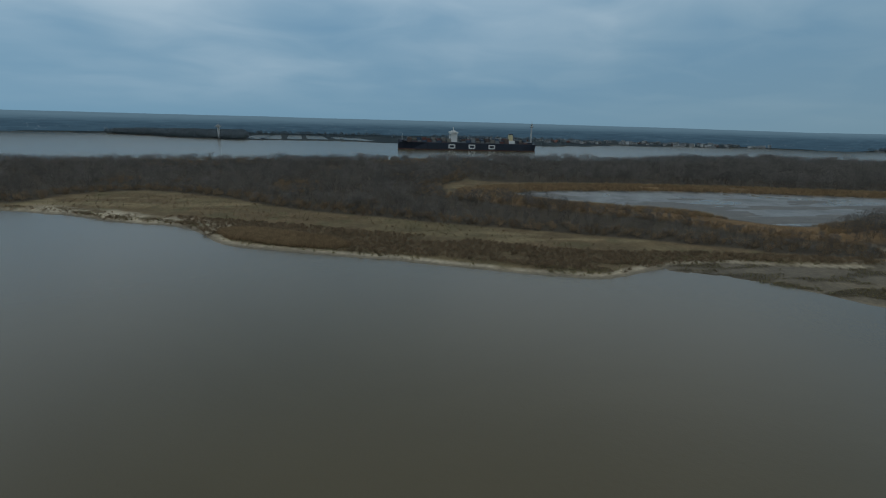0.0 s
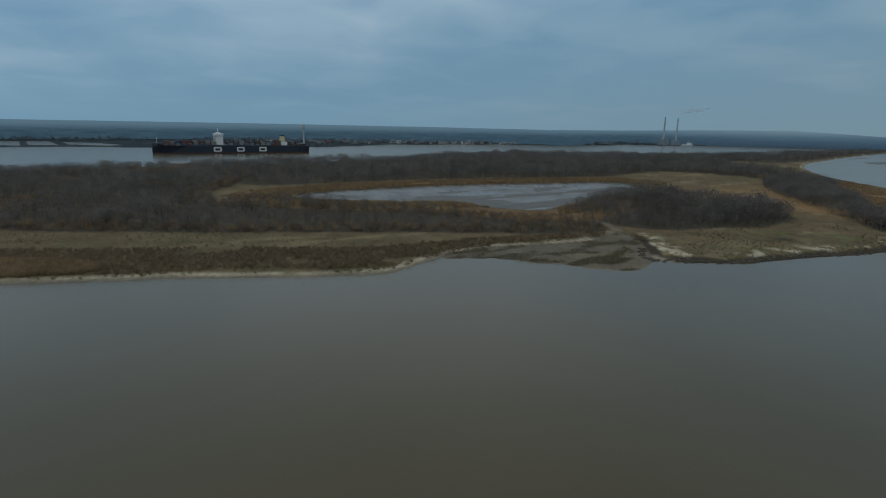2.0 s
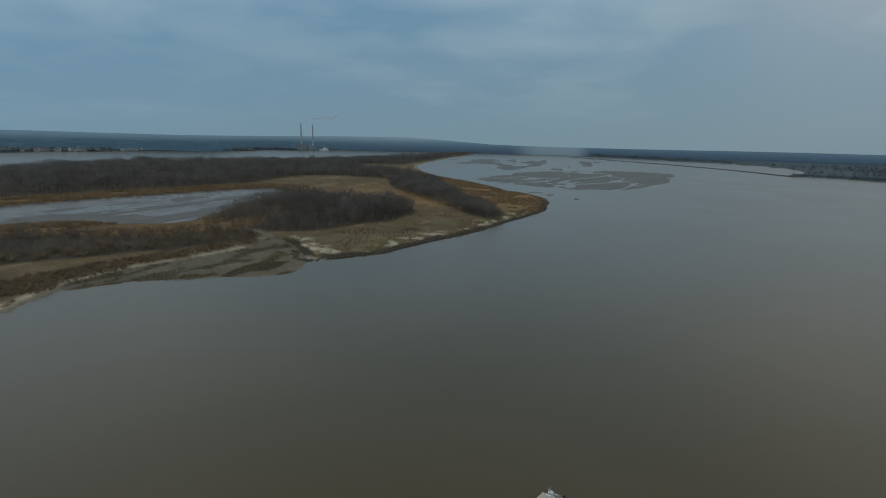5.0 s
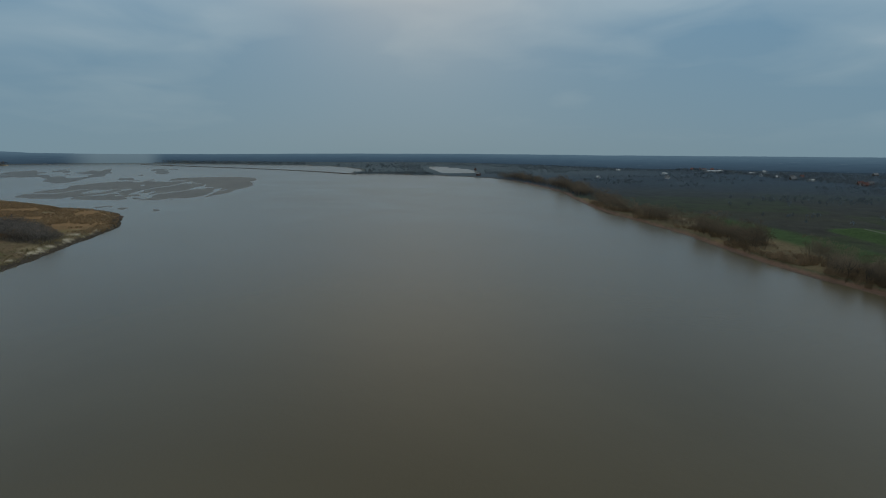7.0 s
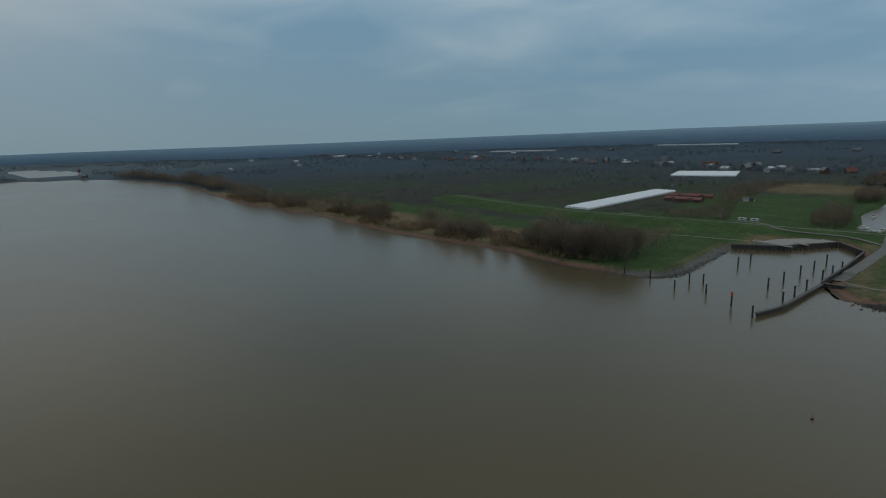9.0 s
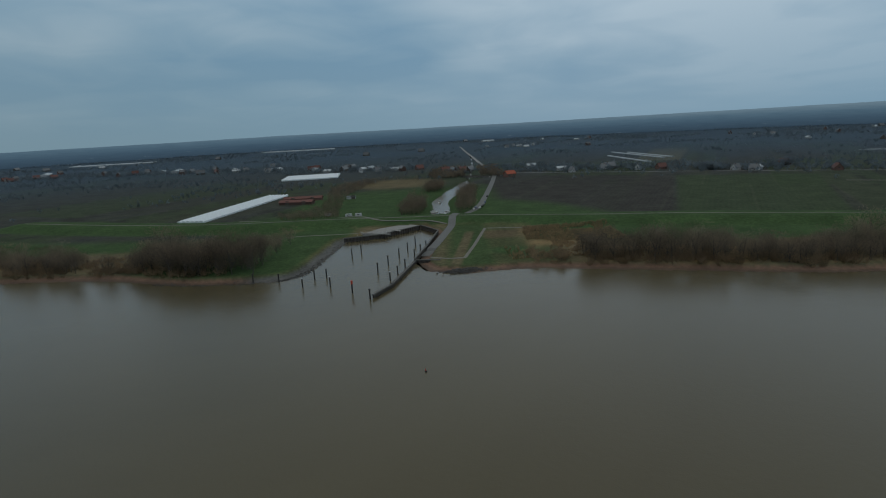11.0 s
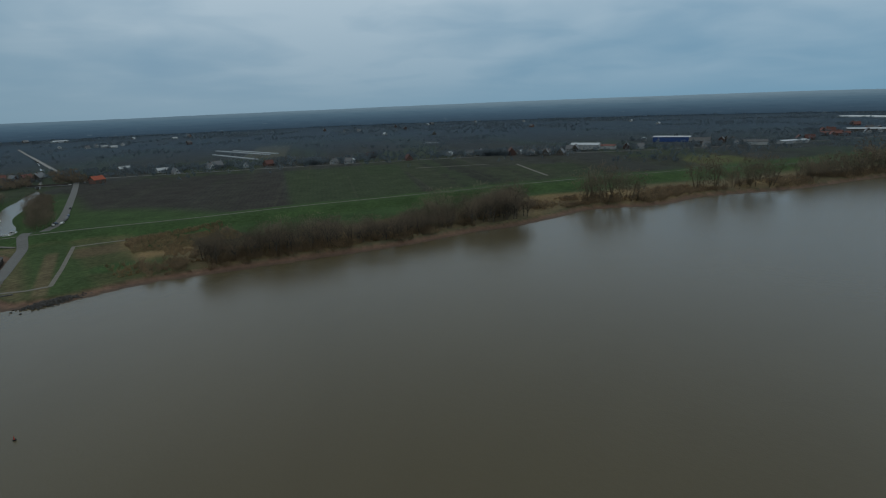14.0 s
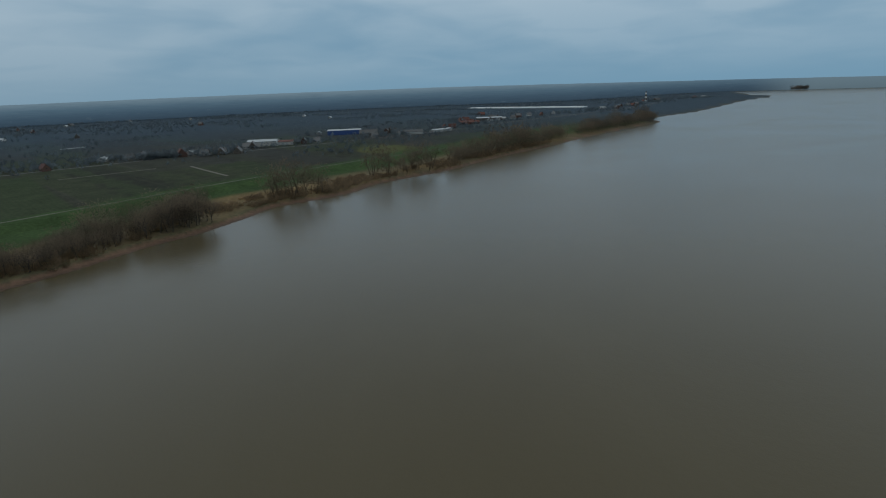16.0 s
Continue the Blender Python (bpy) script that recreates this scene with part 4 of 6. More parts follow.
def unbuilt(x, y):
    ok = np.ones(len(x), bool)
    for cx, cy, ln, wd, rz in BUILT:
        c, s = math.cos(radians(rz)), math.sin(radians(rz))
        u, v = (x - cx) * c + (y - cy) * s, (y - cy) * c - (x - cx) * s
        ok &= (np.abs(u) > ln / 2 + 2) | (np.abs(v) > wd / 2 + 2)
    return ok


# ---------------------------------------------------------------- woods of the far shores
def far_woods(label, n, where, lo, hi, mat=None):
    """where gives corners and a test for one stretch of country."""
    (x0, y0, x1, y1), keep = where
    x, y = rng.uniform(x0, x1, n), rng.uniform(y0, y1, n)
    k = keep(x, y) & (np.hypot(x, y) < rim_at(x, y) - 60)
    x, y = x[k], y[k]
    planted("far_woods", FAR_SHAPES, x, y, rng.uniform(lo, hi, len(x)), mat or M_TWIG_FAR, rng, label, "woods")


def on_north(x, y):
    d = depth_in(x, y, NORTH, 400)
    dry = np.ones(len(x), bool)
    for p in BASINS:
        dry &= depth_in(x, y, np.array(p, float), 20) < -12
    return (d > 8) & dry & (fractal(x, y, 260, 37) > 0.42) & ~((x < 20) & (y < 2500) & (fractal(x, y, 60, 40) < 0.62)) & ~((x > 560) & (x < 1500) & (d < 160) & (fractal(x, y, 90, 38) < 0.6))


far_woods("misty woods and gardens on the north shore", 13000, ((-2600, 1880, 3300, 3700), on_north), 11, 19, M_HAZETREE)
far_woods("dark wooded point on the north shore", 900, ((-1150, 1900, -560, 2250), lambda x, y: (depth_in(x, y, NORTH, 400) > 5) & (depth_in(x, y, NORTH, 400) < 60)), 5, 9, M_HAZETREE)
far_woods("wooded point round the white radar tower", 3000, ((-1250, 1900, -640, 2560), lambda x, y: (depth_in(x, y, NORTH, 400) > 5) & (x + 0.35 * (y - 2000) < -640)), 14, 23, M_HAZETREE)
far_woods("far wooded cape to the east", 2600, ((1700, -600, 4600, 1700), lambda x, y: (depth_in(x, y, SOUTH, 400) > 6) & (depth_in(x, y, LAGOON) < -8) & ~((y / x < -0.20) & (y / x > -0.305) & (np.hypot(x, y) < 2450)) & ((depth_in(x, y, SOUTH, 400) < 130) | (fractal(x, y, 240, 39) > 0.5))), 9, 15, M_HAZEWOOD)


def on_marsh(x, y):
    d = np.hypot(x, y)
    return (depth_in(x, y, SOUTH, 400) > 150) & (d > 720) & unbuilt(x, y) & (line_distance(x, y, CANAL)[0] > 22) & (depth_in(x, y, LAGOON) < -8) & ~((y / x < -0.19) & (y / x > -0.31) & (x > 1500) & (d < 2600)) & ((fractal(x, y, 190, 43) > 0.59 - 0.08 * step(1100, 2200, d)) | (noise2((x * 0.9 - y * 0.44) / 1.0, (x * 0.44 + y * 0.9) * 0.12, 26, 53) > 0.86))


far_woods("hedges and tree rows between the marsh fields", 62000, ((-3200, -2700, 3000, 300), on_marsh), 3.5, 8, M_HAZETREE)
far_woods("dark wooded shore of the far eastern cape", 1500, ((2650, 60, 3500, 1100), lambda x, y: (depth_in(x, y, SOUTH, 400) > 4) & (depth_in(x, y, SOUTH, 400) < 110)), 12, 19, M_HAZETREE)
far_woods("dark copse at the end of the river wall", 900, ((1660, -360, 1860, -120), lambda x, y: depth_in(x, y, SOUTH, 400) > 4), 4, 7.5, M_HAZETREE)
x, y = rng.uniform(-3335, -3265, 40), rng.uniform(768, 830, 40)
planted("islet_trees", FAR_SHAPES, x, y, rng.uniform(16, 27, 40), M_TWIG_FAR, rng, "clump of trees on a tiny river islet", "trees")

# low fruit trees in rows
n = 60000
v_ = rng.uniform(430, 1500, n)
u_ = np.round(rng.uniform(-1500, 1500, n) / 9) * 9 + rng.normal(0, 0.4, n)
x, y = u_ * 0.90 - v_ * 0.44, -u_ * 0.44 - v_ * 0.90
k = (depth_in(x, y, SOUTH, 400) > 165) & unbuilt(x, y) & (line_distance(x, y, DIKE)[0] > 40) & (line_distance(x, y, CANAL)[0] > 60) & (np.hypot(x, y) > 880) & (fractal(x, y, 150, 59) > 0.54) & (x < 900)
k &= rng.random(n) < step(1700, 700, np.hypot(x, y)) * 0.8 + 0.2
ORCHARD_SHAPES = [spray(rng, 11, (0, 0, 0.55), (0.5, 0.5, 0.45), 0.14, 0.6, 0.4) for _ in range(4)]
planted("orchard", ORCHARD_SHAPES, x[k][:9000], y[k][:9000], rng.uniform(1.6, 2.5, min(9000, k.sum())), M_HAZETREE, rng, "rows of low bare fruit trees on the marsh", "orchard")

EAST_LANE = rounded([(135, -1010), (421, -1160), (760, -1250), (1120, -1300), (1600, -1440), (2100, -1560)], False, 12)
street = rounded([(40, -900), (-110, -860), (-250, -770), (-420, -690), (-600, -590), (-760, -470), (-1000, -335), (-1250, -240), (-1700, -30), (-2200, 110), (-2500, 330)], False, 12)
k = rng.integers(0, len(street) - 1, 1100)
p = street[k] + (street[k + 1] - street[k]) * rng.random(1100)[:, None] + np.stack([rng.normal(-8, 30, 1100), rng.normal(-35, 34, 1100)], 1)
p = p[unbuilt(p[:, 0], p[:, 1])]
planted("garden_trees", FAR_SHAPES, p[:, 0], p[:, 1], rng.uniform(4.5, 11, len(p)), M_HAZETREE, rng, "bare garden trees and hedges along the village street", "trees")
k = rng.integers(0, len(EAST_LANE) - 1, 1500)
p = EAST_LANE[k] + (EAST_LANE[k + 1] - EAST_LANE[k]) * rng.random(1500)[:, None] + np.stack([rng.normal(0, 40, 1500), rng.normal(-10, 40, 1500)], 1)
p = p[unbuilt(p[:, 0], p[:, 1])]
planted("garden_trees", FAR_SHAPES, p[:, 0], p[:, 1], rng.uniform(4.5, 10, len(p)), M_HAZETREE, rng, "dark trees and hedges along the lane east of the canal", "trees")
p = np.stack([rng.uniform(-75, 35, 420), rng.uniform(-960, -800, 420)], 1)
p = p[(np.abs(p[:, 0] + 34) > 9) & (line_distance(p[:, 0], p[:, 1], CANAL)[0] > 7)]
planted("garden_trees", FAR_SHAPES, p[:, 0], p[:, 1], rng.uniform(5, 11, len(p)), M_TWIG, rng, "reddish bare trees round the canal bridge hamlet", "trees")
THICKETS = [rounded(p, True, 3) for p in ([(28, -478), (46, -476), (50, -520), (44, -570), (30, -560), (29, -510)], [(22, -640), (34, -640), (30, -690), (14, -690), (14, -660)], [(-3, -484), (-16, -490), (-19, -540), (-24, -610), (-28, -660), (-10, -660), (-6, -600), (-4, -540)],
                                           [(137, -447), (102, -464), (112, -520), (120, -590), (124, -640), (106, -790), (46, -782), (70, -800), (130, -800), (160, -737), (150, -650), (140, -600), (140, -540), (160, -480)])]
for poly, gap, lo, hi, what in ((THICKETS[0], 4.3, 5, 14, "bare bushy trees beside the canal basin"), (THICKETS[1], 4, 9, 14, "bare trees along the canal"), (THICKETS[2], 4.3, 5, 13, "bare bushes between canal and road"), (THICKETS[3], 5.5, 5, 9, "reddish-brown thicket round the orchard sheds")):
    x, y = scatter(poly, gap, rng, lambda x, y: unbuilt(x, y) & (line_distance(x, y, CANAL)[0] > 12))
    planted("thicket", MID_SHAPES, x, y, rng.uniform(lo, hi, len(x)), M_TWIG, rng, what, "thicket")

x, y = scatter(np.array([(-112, -402), (-48, -402), (-48, -335), (-112, -335)], float), 2.0, rng, lambda x, y: fractal(x, y, 25, 55) > 0.36)
planted("reed_bed", REED_SHAPES, x, y, rng.uniform(1.2, 2.0, len(x)), M_REED, rng, "tan dry grass behind the willows", "reeds")
# dark clumps growing over the western beach
k = rng.integers(0, 60, 150)
line = rounded([(-350, 458), (-276, 436), (-235, 416), (-174, 399), (-135, 352)], False, 15)
p = line[np.minimum(k, len(line) - 1)] + rng.normal(0, 3.0, (150, 2))
planted("scrub", BUSH_SHAPES, p[:, 0], p[:, 1], rng.uniform(1.2, 2.8, 150), M_SHRUB, rng, "dark bushes growing over the sandy beach", "scrub")

# ---------------------------------------------------------------- building tools
def block(cx, cy, cz, sx, sy, sz, rz=0.0, taper=1.0):
    """A box by its base centre, sizes and turn; taper narrows the top."""
    c, s = math.cos(radians(rz)), math.sin(radians(rz))
    v = []
    for zz, k in ((0, 1.0), (sz, taper)):
        for a, b in ((-1, -1), (1, -1), (1, 1), (-1, 1)):
            px, py = a * sx / 2 * k, b * sy / 2 * k
            v.append((cx + px * c - py * s, cy + px * s + py * c, cz + zz))
    f = [(0, 3, 2, 1), (4, 5, 6, 7), (0, 1, 5, 4), (1, 2, 6, 5), (2, 3, 7, 6), (3, 0, 4, 7)]
    return np.array(v), np.array(f)


def prism(profile, length, axis="x"):
    """A closed outline (across, up) drawn out along an axis, as triangles and quads joined into quads."""
    n = len(profile)
    v = []
    for e in (-length / 2, length / 2):
        for a, b in profile:
            v.append((e, a, b) if axis == "x" else (a, e, b))
    f = [(k, (k + 1) % n, (k + 1) % n + n, k + n) for k in range(n)]
    return v, f, [list(range(n))[::-1], [k + n for k in range(n)]]


def part(name, verts, faces, mat, parent=None, label="", smooth=False):
    """One mesh object from plain lists, under a thing or a part."""
    me = bpy.data.meshes.new(name)
    me.from_pydata([tuple(map(float, v)) for v in verts], [], [tuple(int(i) for i in f) for f in faces])
    me.validate()
    bm = bmesh.new()
    bm.from_mesh(me)
    bmesh.ops.recalc_face_normals(bm, faces=bm.faces)
    bm.to_mesh(me)
    bm.free()
    if smooth:
        for p in me.polygons:
            p.use_smooth = True
    me.materials.append(mat)
    ob = new(name, me)
    if parent:
        ob.parent = parent
    if label:
        ob["label"] = label
    return ob


def merged(blocks):
    vs, fs, n = [], [], 0
    for v, f in blocks:
        vs += [tuple(p) for p in v]
        fs += [tuple(int(i) + n for i in q) for q in f]
        n += len(v)
    return vs, fs


def drum(cx, cy, z0, z1, r0, r1, sides=12):
    a = np.arange(sides) * 2 * math.pi / sides
    v = [(cx + r * math.cos(t), cy + r * math.sin(t), z) for r, z in ((r0, z0), (r1, z1)) for t in a]
    f = [(k, (k + 1) % sides, (k + 1) % sides + sides, k + sides) for k in range(sides)]
    f += [tuple(range(sides))[::-1], tuple(range(sides, 2 * sides))]
    return v, f


def ground_z(x, y):
    return float(height_at(x, y)[0])


M_WHITE = plain("white_plaster", (0.46, 0.46, 0.45), 0.6, 0.12, 0.6)
M_BRICK = plain("red_brick", (0.125, 0.07, 0.055), 0.85, 0.3, 1.5, spread=0.5)
M_DARKWALL = plain("dark_timber_wall", (0.10, 0.085, 0.07), 0.8, 0.3, 1.2)
M_REDROOF = plain("red_tiles", (0.15, 0.062, 0.05), 0.8, 0.3, 1.0, spread=0.5)
M_ORANGEROOF = plain("orange_red_tiles", (0.36, 0.085, 0.045), 0.75, 0.25, 1.0)
M_GREYROOF = plain("grey_slates", (0.13, 0.135, 0.14), 0.6, 0.25, 1.0, spread=0.6)
M_PALEROOF = plain("pale_sheet_roof", (0.42, 0.45, 0.47), 0.4, 0.12, 0.4, 0.2)
M_GLASS = plain("window_glass", (0.03, 0.035, 0.04), 0.12, 0.2, 0.5)
M_FOIL = plain("white_foil", (0.66, 0.70, 0.72), 0.35, 0.12, 0.25)
# far foil: the faintness of distance is put into its base colour
M_DIMFOIL = plain("distance_dimmed_foil", (0.30, 0.335, 0.36), 0.45, 0.2, 0.2)
M_BLUE = plain("blue_sheet_wall", (0.03, 0.075, 0.23), 0.5, 0.2, 0.4)
M_STEEL = plain("rusty_sheet_piling", (0.055, 0.045, 0.038), 0.75, 0.45, 1.2)
M_CONCRETE = plain("worn_concrete", (0.26, 0.25, 0.235), 0.85, 0.2, 0.5)
M_CAP = plain("weathered_concrete", (0.11, 0.105, 0.095), 0.85, 0.3, 0.5)
M_ASPHALT = plain("asphalt", (0.14, 0.14, 0.135), 0.85, 0.2, 0.6)
M_TRACK = plain("worn_track", (0.17, 0.16, 0.135), 0.9, 0.25, 0.4)
M_TIMBER = plain("tarred_timber", (0.028, 0.024, 0.021), 0.7, 0.5, 2.0)
M_RED = plain("red_paint", (0.48, 0.06, 0.03), 0.5, 0.2, 1.0)
M_STONE = plain("dark_rubble", (0.066, 0.061, 0.055), 0.9, 0.5, 0.9)
M_TURF = plain("wet_dark_turf", (0.075, 0.06, 0.042), 0.9, 0.5, 0.6)
M_HULL = plain("dark_blue_hull_paint", (0.016, 0.022, 0.036), 0.45, 0.3, 0.05)
M_BOOT = plain("brown_antifouling", (0.10, 0.045, 0.035), 0.6, 0.25, 0.08)
M_SHIPWHITE = plain("white_ship_paint", (0.72, 0.72, 0.70), 0.4, 0.1, 0.1)
M_YELLOW = plain("cream_funnel_paint", (0.55, 0.47, 0.28), 0.5, 0.1, 0.2)
M_DECK = plain("rust_red_deck", (0.12, 0.06, 0.05), 0.7, 0.3, 0.2)
BOX_PAINTS = [plain(n + "_container", c, 0.6, 0.2, 0.1) for n, c in (("rust_red", (0.13, 0.05, 0.042)), ("grey", (0.18, 0.20, 0.21)), ("blue", (0.05, 0.085, 0.13)), ("tan", (0.20, 0.19, 0.165)), ("brown", (0.10, 0.07, 0.06)))]
CAR_PAINTS = [plain(n + "_car_paint", c, 0.3, 0.08, 1.0) for n, c in (("white", (0.6, 0.6, 0.6)), ("black", (0.03, 0.03, 0.032)), ("grey", (0.2, 0.2, 0.21)), ("blue", (0.05, 0.08, 0.15)))]
M_RUBBER = plain("rubber", (0.02, 0.02, 0.02), 0.8, 0.2, 3.0)


# ---------------------------------------------------------------- roads and paths
def ribbon(name, line, width, mat, label, lift=0.12, thick=0.35, sharp=False):
    """A road laid over the ground along a line."""
    p = rounded(line, False, 10)
    if sharp:
        q = np.array(line, float)
        p = np.vstack([q[k] + (q[k + 1] - q[k]) * t for k in range(len(q) - 1) for t in np.linspace(0, 1, 8)[:7, None, None].reshape(7, 1)] + [q[-1]])
    d = np.gradient(p, axis=0)
    nrm = np.stack([-d[:, 1], d[:, 0]], 1) / np.linalg.norm(d, axis=1)[:, None]
    a, b = p + nrm * width / 2, p - nrm * width / 2
    zc = np.maximum(np.maximum(height_at(a[:, 0], a[:, 1]), height_at(b[:, 0], b[:, 1])), height_at(p[:, 0], p[:, 1])) + lift
    n = len(p)
    v = np.vstack([np.c_[a, zc], np.c_[b, zc], np.c_[a, zc - thick], np.c_[b, zc - thick]])
    k = np.arange(n - 1)
    f = np.vstack([np.stack([k, k + n, k + n + 1, k + 1], 1), np.stack([k, k + 1, k + 1 + 2 * n, k + 2 * n], 1), np.stack([k + n, k + 3 * n, k + 3 * n + 1, k + n + 1], 1)])
    ob = mesh_from(name, v, f, mat)
    return tagged(ob, label, "road", kind="structure")


ribbon("road", [(20, -328), (14, -352), (8, -388), (3, -420), (0, -452), (-12, -480), (-21, -505), (-31, -562), (-50, -707), (-67, -853)], 6, M_ASPHALT, "grey road from the harbour over the dike")
ribbon("path", [(420, -518), (300, -478), (200, -457), (101, -455), (49, -449), (-17, -444), (-104, -421), (-178, -406), (-290, -373), (-405, -339), (-497, -303), (-566, -274), (-694, -204), (-900, -109)], 1.7, M_TRACK, "narrow paved path along the dike crest")
ribbon("path", [(16, -319), (5, -314), (-5, -314), (-12, -347), (-22.5, -404), (-43, -401), (-66, -395)], 2.2, M_TRACK, "pale farm track on the foreland", sharp=True)
ribbon("path", [(134, -401), (118, -406), (99, -406), (74, -407)], 1.8, M_TRACK, "worn track across the harbour meadow", 0.08)
ribbon("path", [(190, -470), (157, -479), (131, -485), (82, -463), (60, -440), (24, -434), (6, -425)], 2.6, M_TRACK, "paved way down to the quay")
ribbon("path", [(-517, -496), (-485, -443), (-454, -390)], 3.0, M_TRACK, "pale worn track between two fields")
ribbon("path", [(-411, -575), (-450, -553), (-496, -527)], 2.4, M_TRACK, "faint worn headland track along a field")
ribbon("road", [(-57, -1000), (-54, -1100), (-45, -1400), (-30, -1900)], 5.5, M_CONCRETE, "straight pale road through the orchards", 0.4)
ribbon("road", [(-67, -853), (-250, -770), (-420, -690), (-600, -590), (-760, -470), (-1000, -335), (-1250, -240), (-1700, -30), (-2200, 110)], 6, M_ASPHALT, "village street behind the fields", 0.3)

# ---------------------------------------------------------------- harbour
def sheet_wall(name, line, top, bottom, label, cap=0.9):
    """Sheet piling with upright folds under a concrete capping beam."""
    root = tagged(new(name), label, "quay wall", kind="structure")
    p = np.array(line, float)
    vs, fs, n = [], [], 0
    caps = []
    for (ax, ay), (bx, by) in zip(p[:-1], p[1:]):
        ln = math.hypot(bx - ax, by - ay)
        ex, ey = (bx - ax) / ln, (by - ay) / ln
        m = max(4, int(ln / 0.6) // 2 * 2)
        t = np.linspace(0, ln, m + 1)
        off = np.where(np.arange(m + 1) % 4 < 2, 0.0, 0.45)
        for zz in (bottom, top):
            vs += [(ax + ex * u - ey * o, ay + ey * u + ex * o, zz) for u, o in zip(t, off)]
        fs += [(n + k, n + k + 1, n + k + m + 2, n + k + m + 1) for k in range(m)]
        n += 2 * (m + 1)
        caps.append(block((ax + bx) / 2 - ey * 0.2, (ay + by) / 2 + ex * 0.2, top - 0.15, ln + cap, cap, 0.5, math.degrees(math.atan2(ey, ex))))
    part("sheet_piles", vs, fs, M_STEEL, root)
    part("capping_beam", *merged(caps), M_CAP, root, "weathered concrete capping beam")
    return root


sheet_wall("quay_wall", [(81, -384), (56, -392), (27, -423), (13, -399), (19, -350), (25, -313)], 3.1, -2.5, "dark sheet-pile wall round the small harbour")
sheet_wall("pier", [(25, -313), (34, -266), (41, -250)], 1.7, -2.5, "dark sheet-pile pier at the harbour mouth", 1.4)
sheet_wall("pier", [(25, -313), (10, -311)], 2.2, -2.5, "short sheet-pile wall beside the beach")
# backing so that the pier has depth
back = new("pier_core")
tagged(back, "concrete core behind the pier piling", "pier", kind="structure")
part("core", *merged([block(29.5, -289.5, -2.4, 48, 1.0, 4.2, math.degrees(math.atan2(47, 9))), block(37.5, -258, -2.4, 17.5, 1.0, 4.2, math.degrees(math.atan2(16, 7)))]), M_STEEL, back)

PILES = [(113, -287), (98, -285), (82, -274), (79, -288), (67, -273), (73, -291), (53, -260), (45, -297), (41, -314), (36, -331), (32, -349), (28, -366), (30, -304), (36, -279), (33, -290), (26, -327), (23, -340), (20, -354), (67, -338), (63, -350), (42.5, -249)]


def mooring_pile(x, y, tall, mat_top, label):
    root = tagged(new("mooring_pile"), label, "mooring pile", "piles in the harbour")
    part("shaft", *drum(0, 0, -3.0, tall, 0.42, 0.36, 10), M_TIMBER, root)
    part("cap", *drum(0, 0, tall - (1.6 if mat_top is M_RED else 0.12), tall + 0.25, 0.55, 0.48, 10), mat_top, root)
    root.location = (x, y, 0)
    return root


for i, (px, py) in enumerate(PILES):
    if i == 6:
        mooring_pile(px, py, 6.2, M_RED, "tall dark mooring pile with a red top mark")
    else:
        mooring_pile(px, py, random.uniform(4.6, 5.6), M_WHITE if i in (2, 4, 13) else M_TIMBER, "tall dark timber mooring pile standing in the water")


def rubble(name, x0, y0, wx, wy, n, label, rz=0.0):
    """A heap of broken stone; each stone keeps its own edges."""
    vs, fs, m = [], [], 0
    c, s = math.cos(radians(rz)), math.sin(radians(rz))
    for _ in range(n):
        a, b = random.gauss(0, 0.42) * wx, random.gauss(0, 0.42) * wy
        px, py = x0 + a * c - b * s, y0 + a * s + b * c
        z = max(-0.3, 1.3 * math.exp(-(a / wx) ** 2 - (b / wy) ** 2) - 0.2)
        v, f = block(px, py, z - 0.4, random.uniform(0.5, 1.3), random.uniform(0.5, 1.2), random.uniform(0.4, 0.8), random.uniform(0, 90), 0.6)
        vs += [tuple(q) for q in v]
        fs += [tuple(int(i) + m for i in q) for q in f]
        m += 8
    return tagged(part(name, vs, fs, M_STONE), label, "stones", kind="stuff")


# broken turf edge of the eroded eastern shore
line = rounded(ISLAND_SOUTH[22:], False, 24)
clods = []
for px, py in line:
    if random.random() < 0.7:
        qx, qy = px + random.gauss(0, 1.2), py + random.uniform(0.5, 4.0)
        clods.append(block(qx, qy, 0, random.uniform(2.0, 7.0), random.uniform(0.8, 1.8), random.uniform(0.4, 0.8), random.uniform(-25, 25), random.uniform(0.6, 0.85)))
zs = height_at([c[0][:, 0].mean() for c in clods], [c[0][:, 1].mean() for c in clods])
clods = [(v + np.array([0, 0, max(z, 0) - 0.25]), f) for (v, f), z in zip(clods, zs)]
tagged(part("turf_clods", *merged(clods), M_TURF), "dark broken turf clods along the eroded shore", "turf", kind="stuff")
rubble("stone_groyne", -8, -294, 17, 6, 760, "low groyne of dark rubble at the shore", 20)
k = rounded([(172, -291), (149, -285.5), (120, -283.5), (99, -286.5), (88, -299), (84, -330), (81, -378)], False, 30)
stones = []
for px, py in k:
    for _ in range(4):
        qx, qy = px + random.gauss(0, 1.8), py + random.gauss(0, 1.8)
        stones.append(block(qx, qy, 0, random.uniform(0.45, 1.1), random.uniform(0.45, 1.0), random.uniform(0.4, 0.7), random.uniform(0, 90), 0.6))
zs = height_at([s[0][:, 0].mean() for s in stones], [s[0][:, 1].mean() for s in stones])
stones = [(v + np.array([0, 0, z - 0.3]), f) for (v, f), z in zip(stones, zs)]
tagged(part("stone_bank", *merged(stones), M_STONE), "dark stone revetment round the harbour entrance", "stones", kind="stuff")

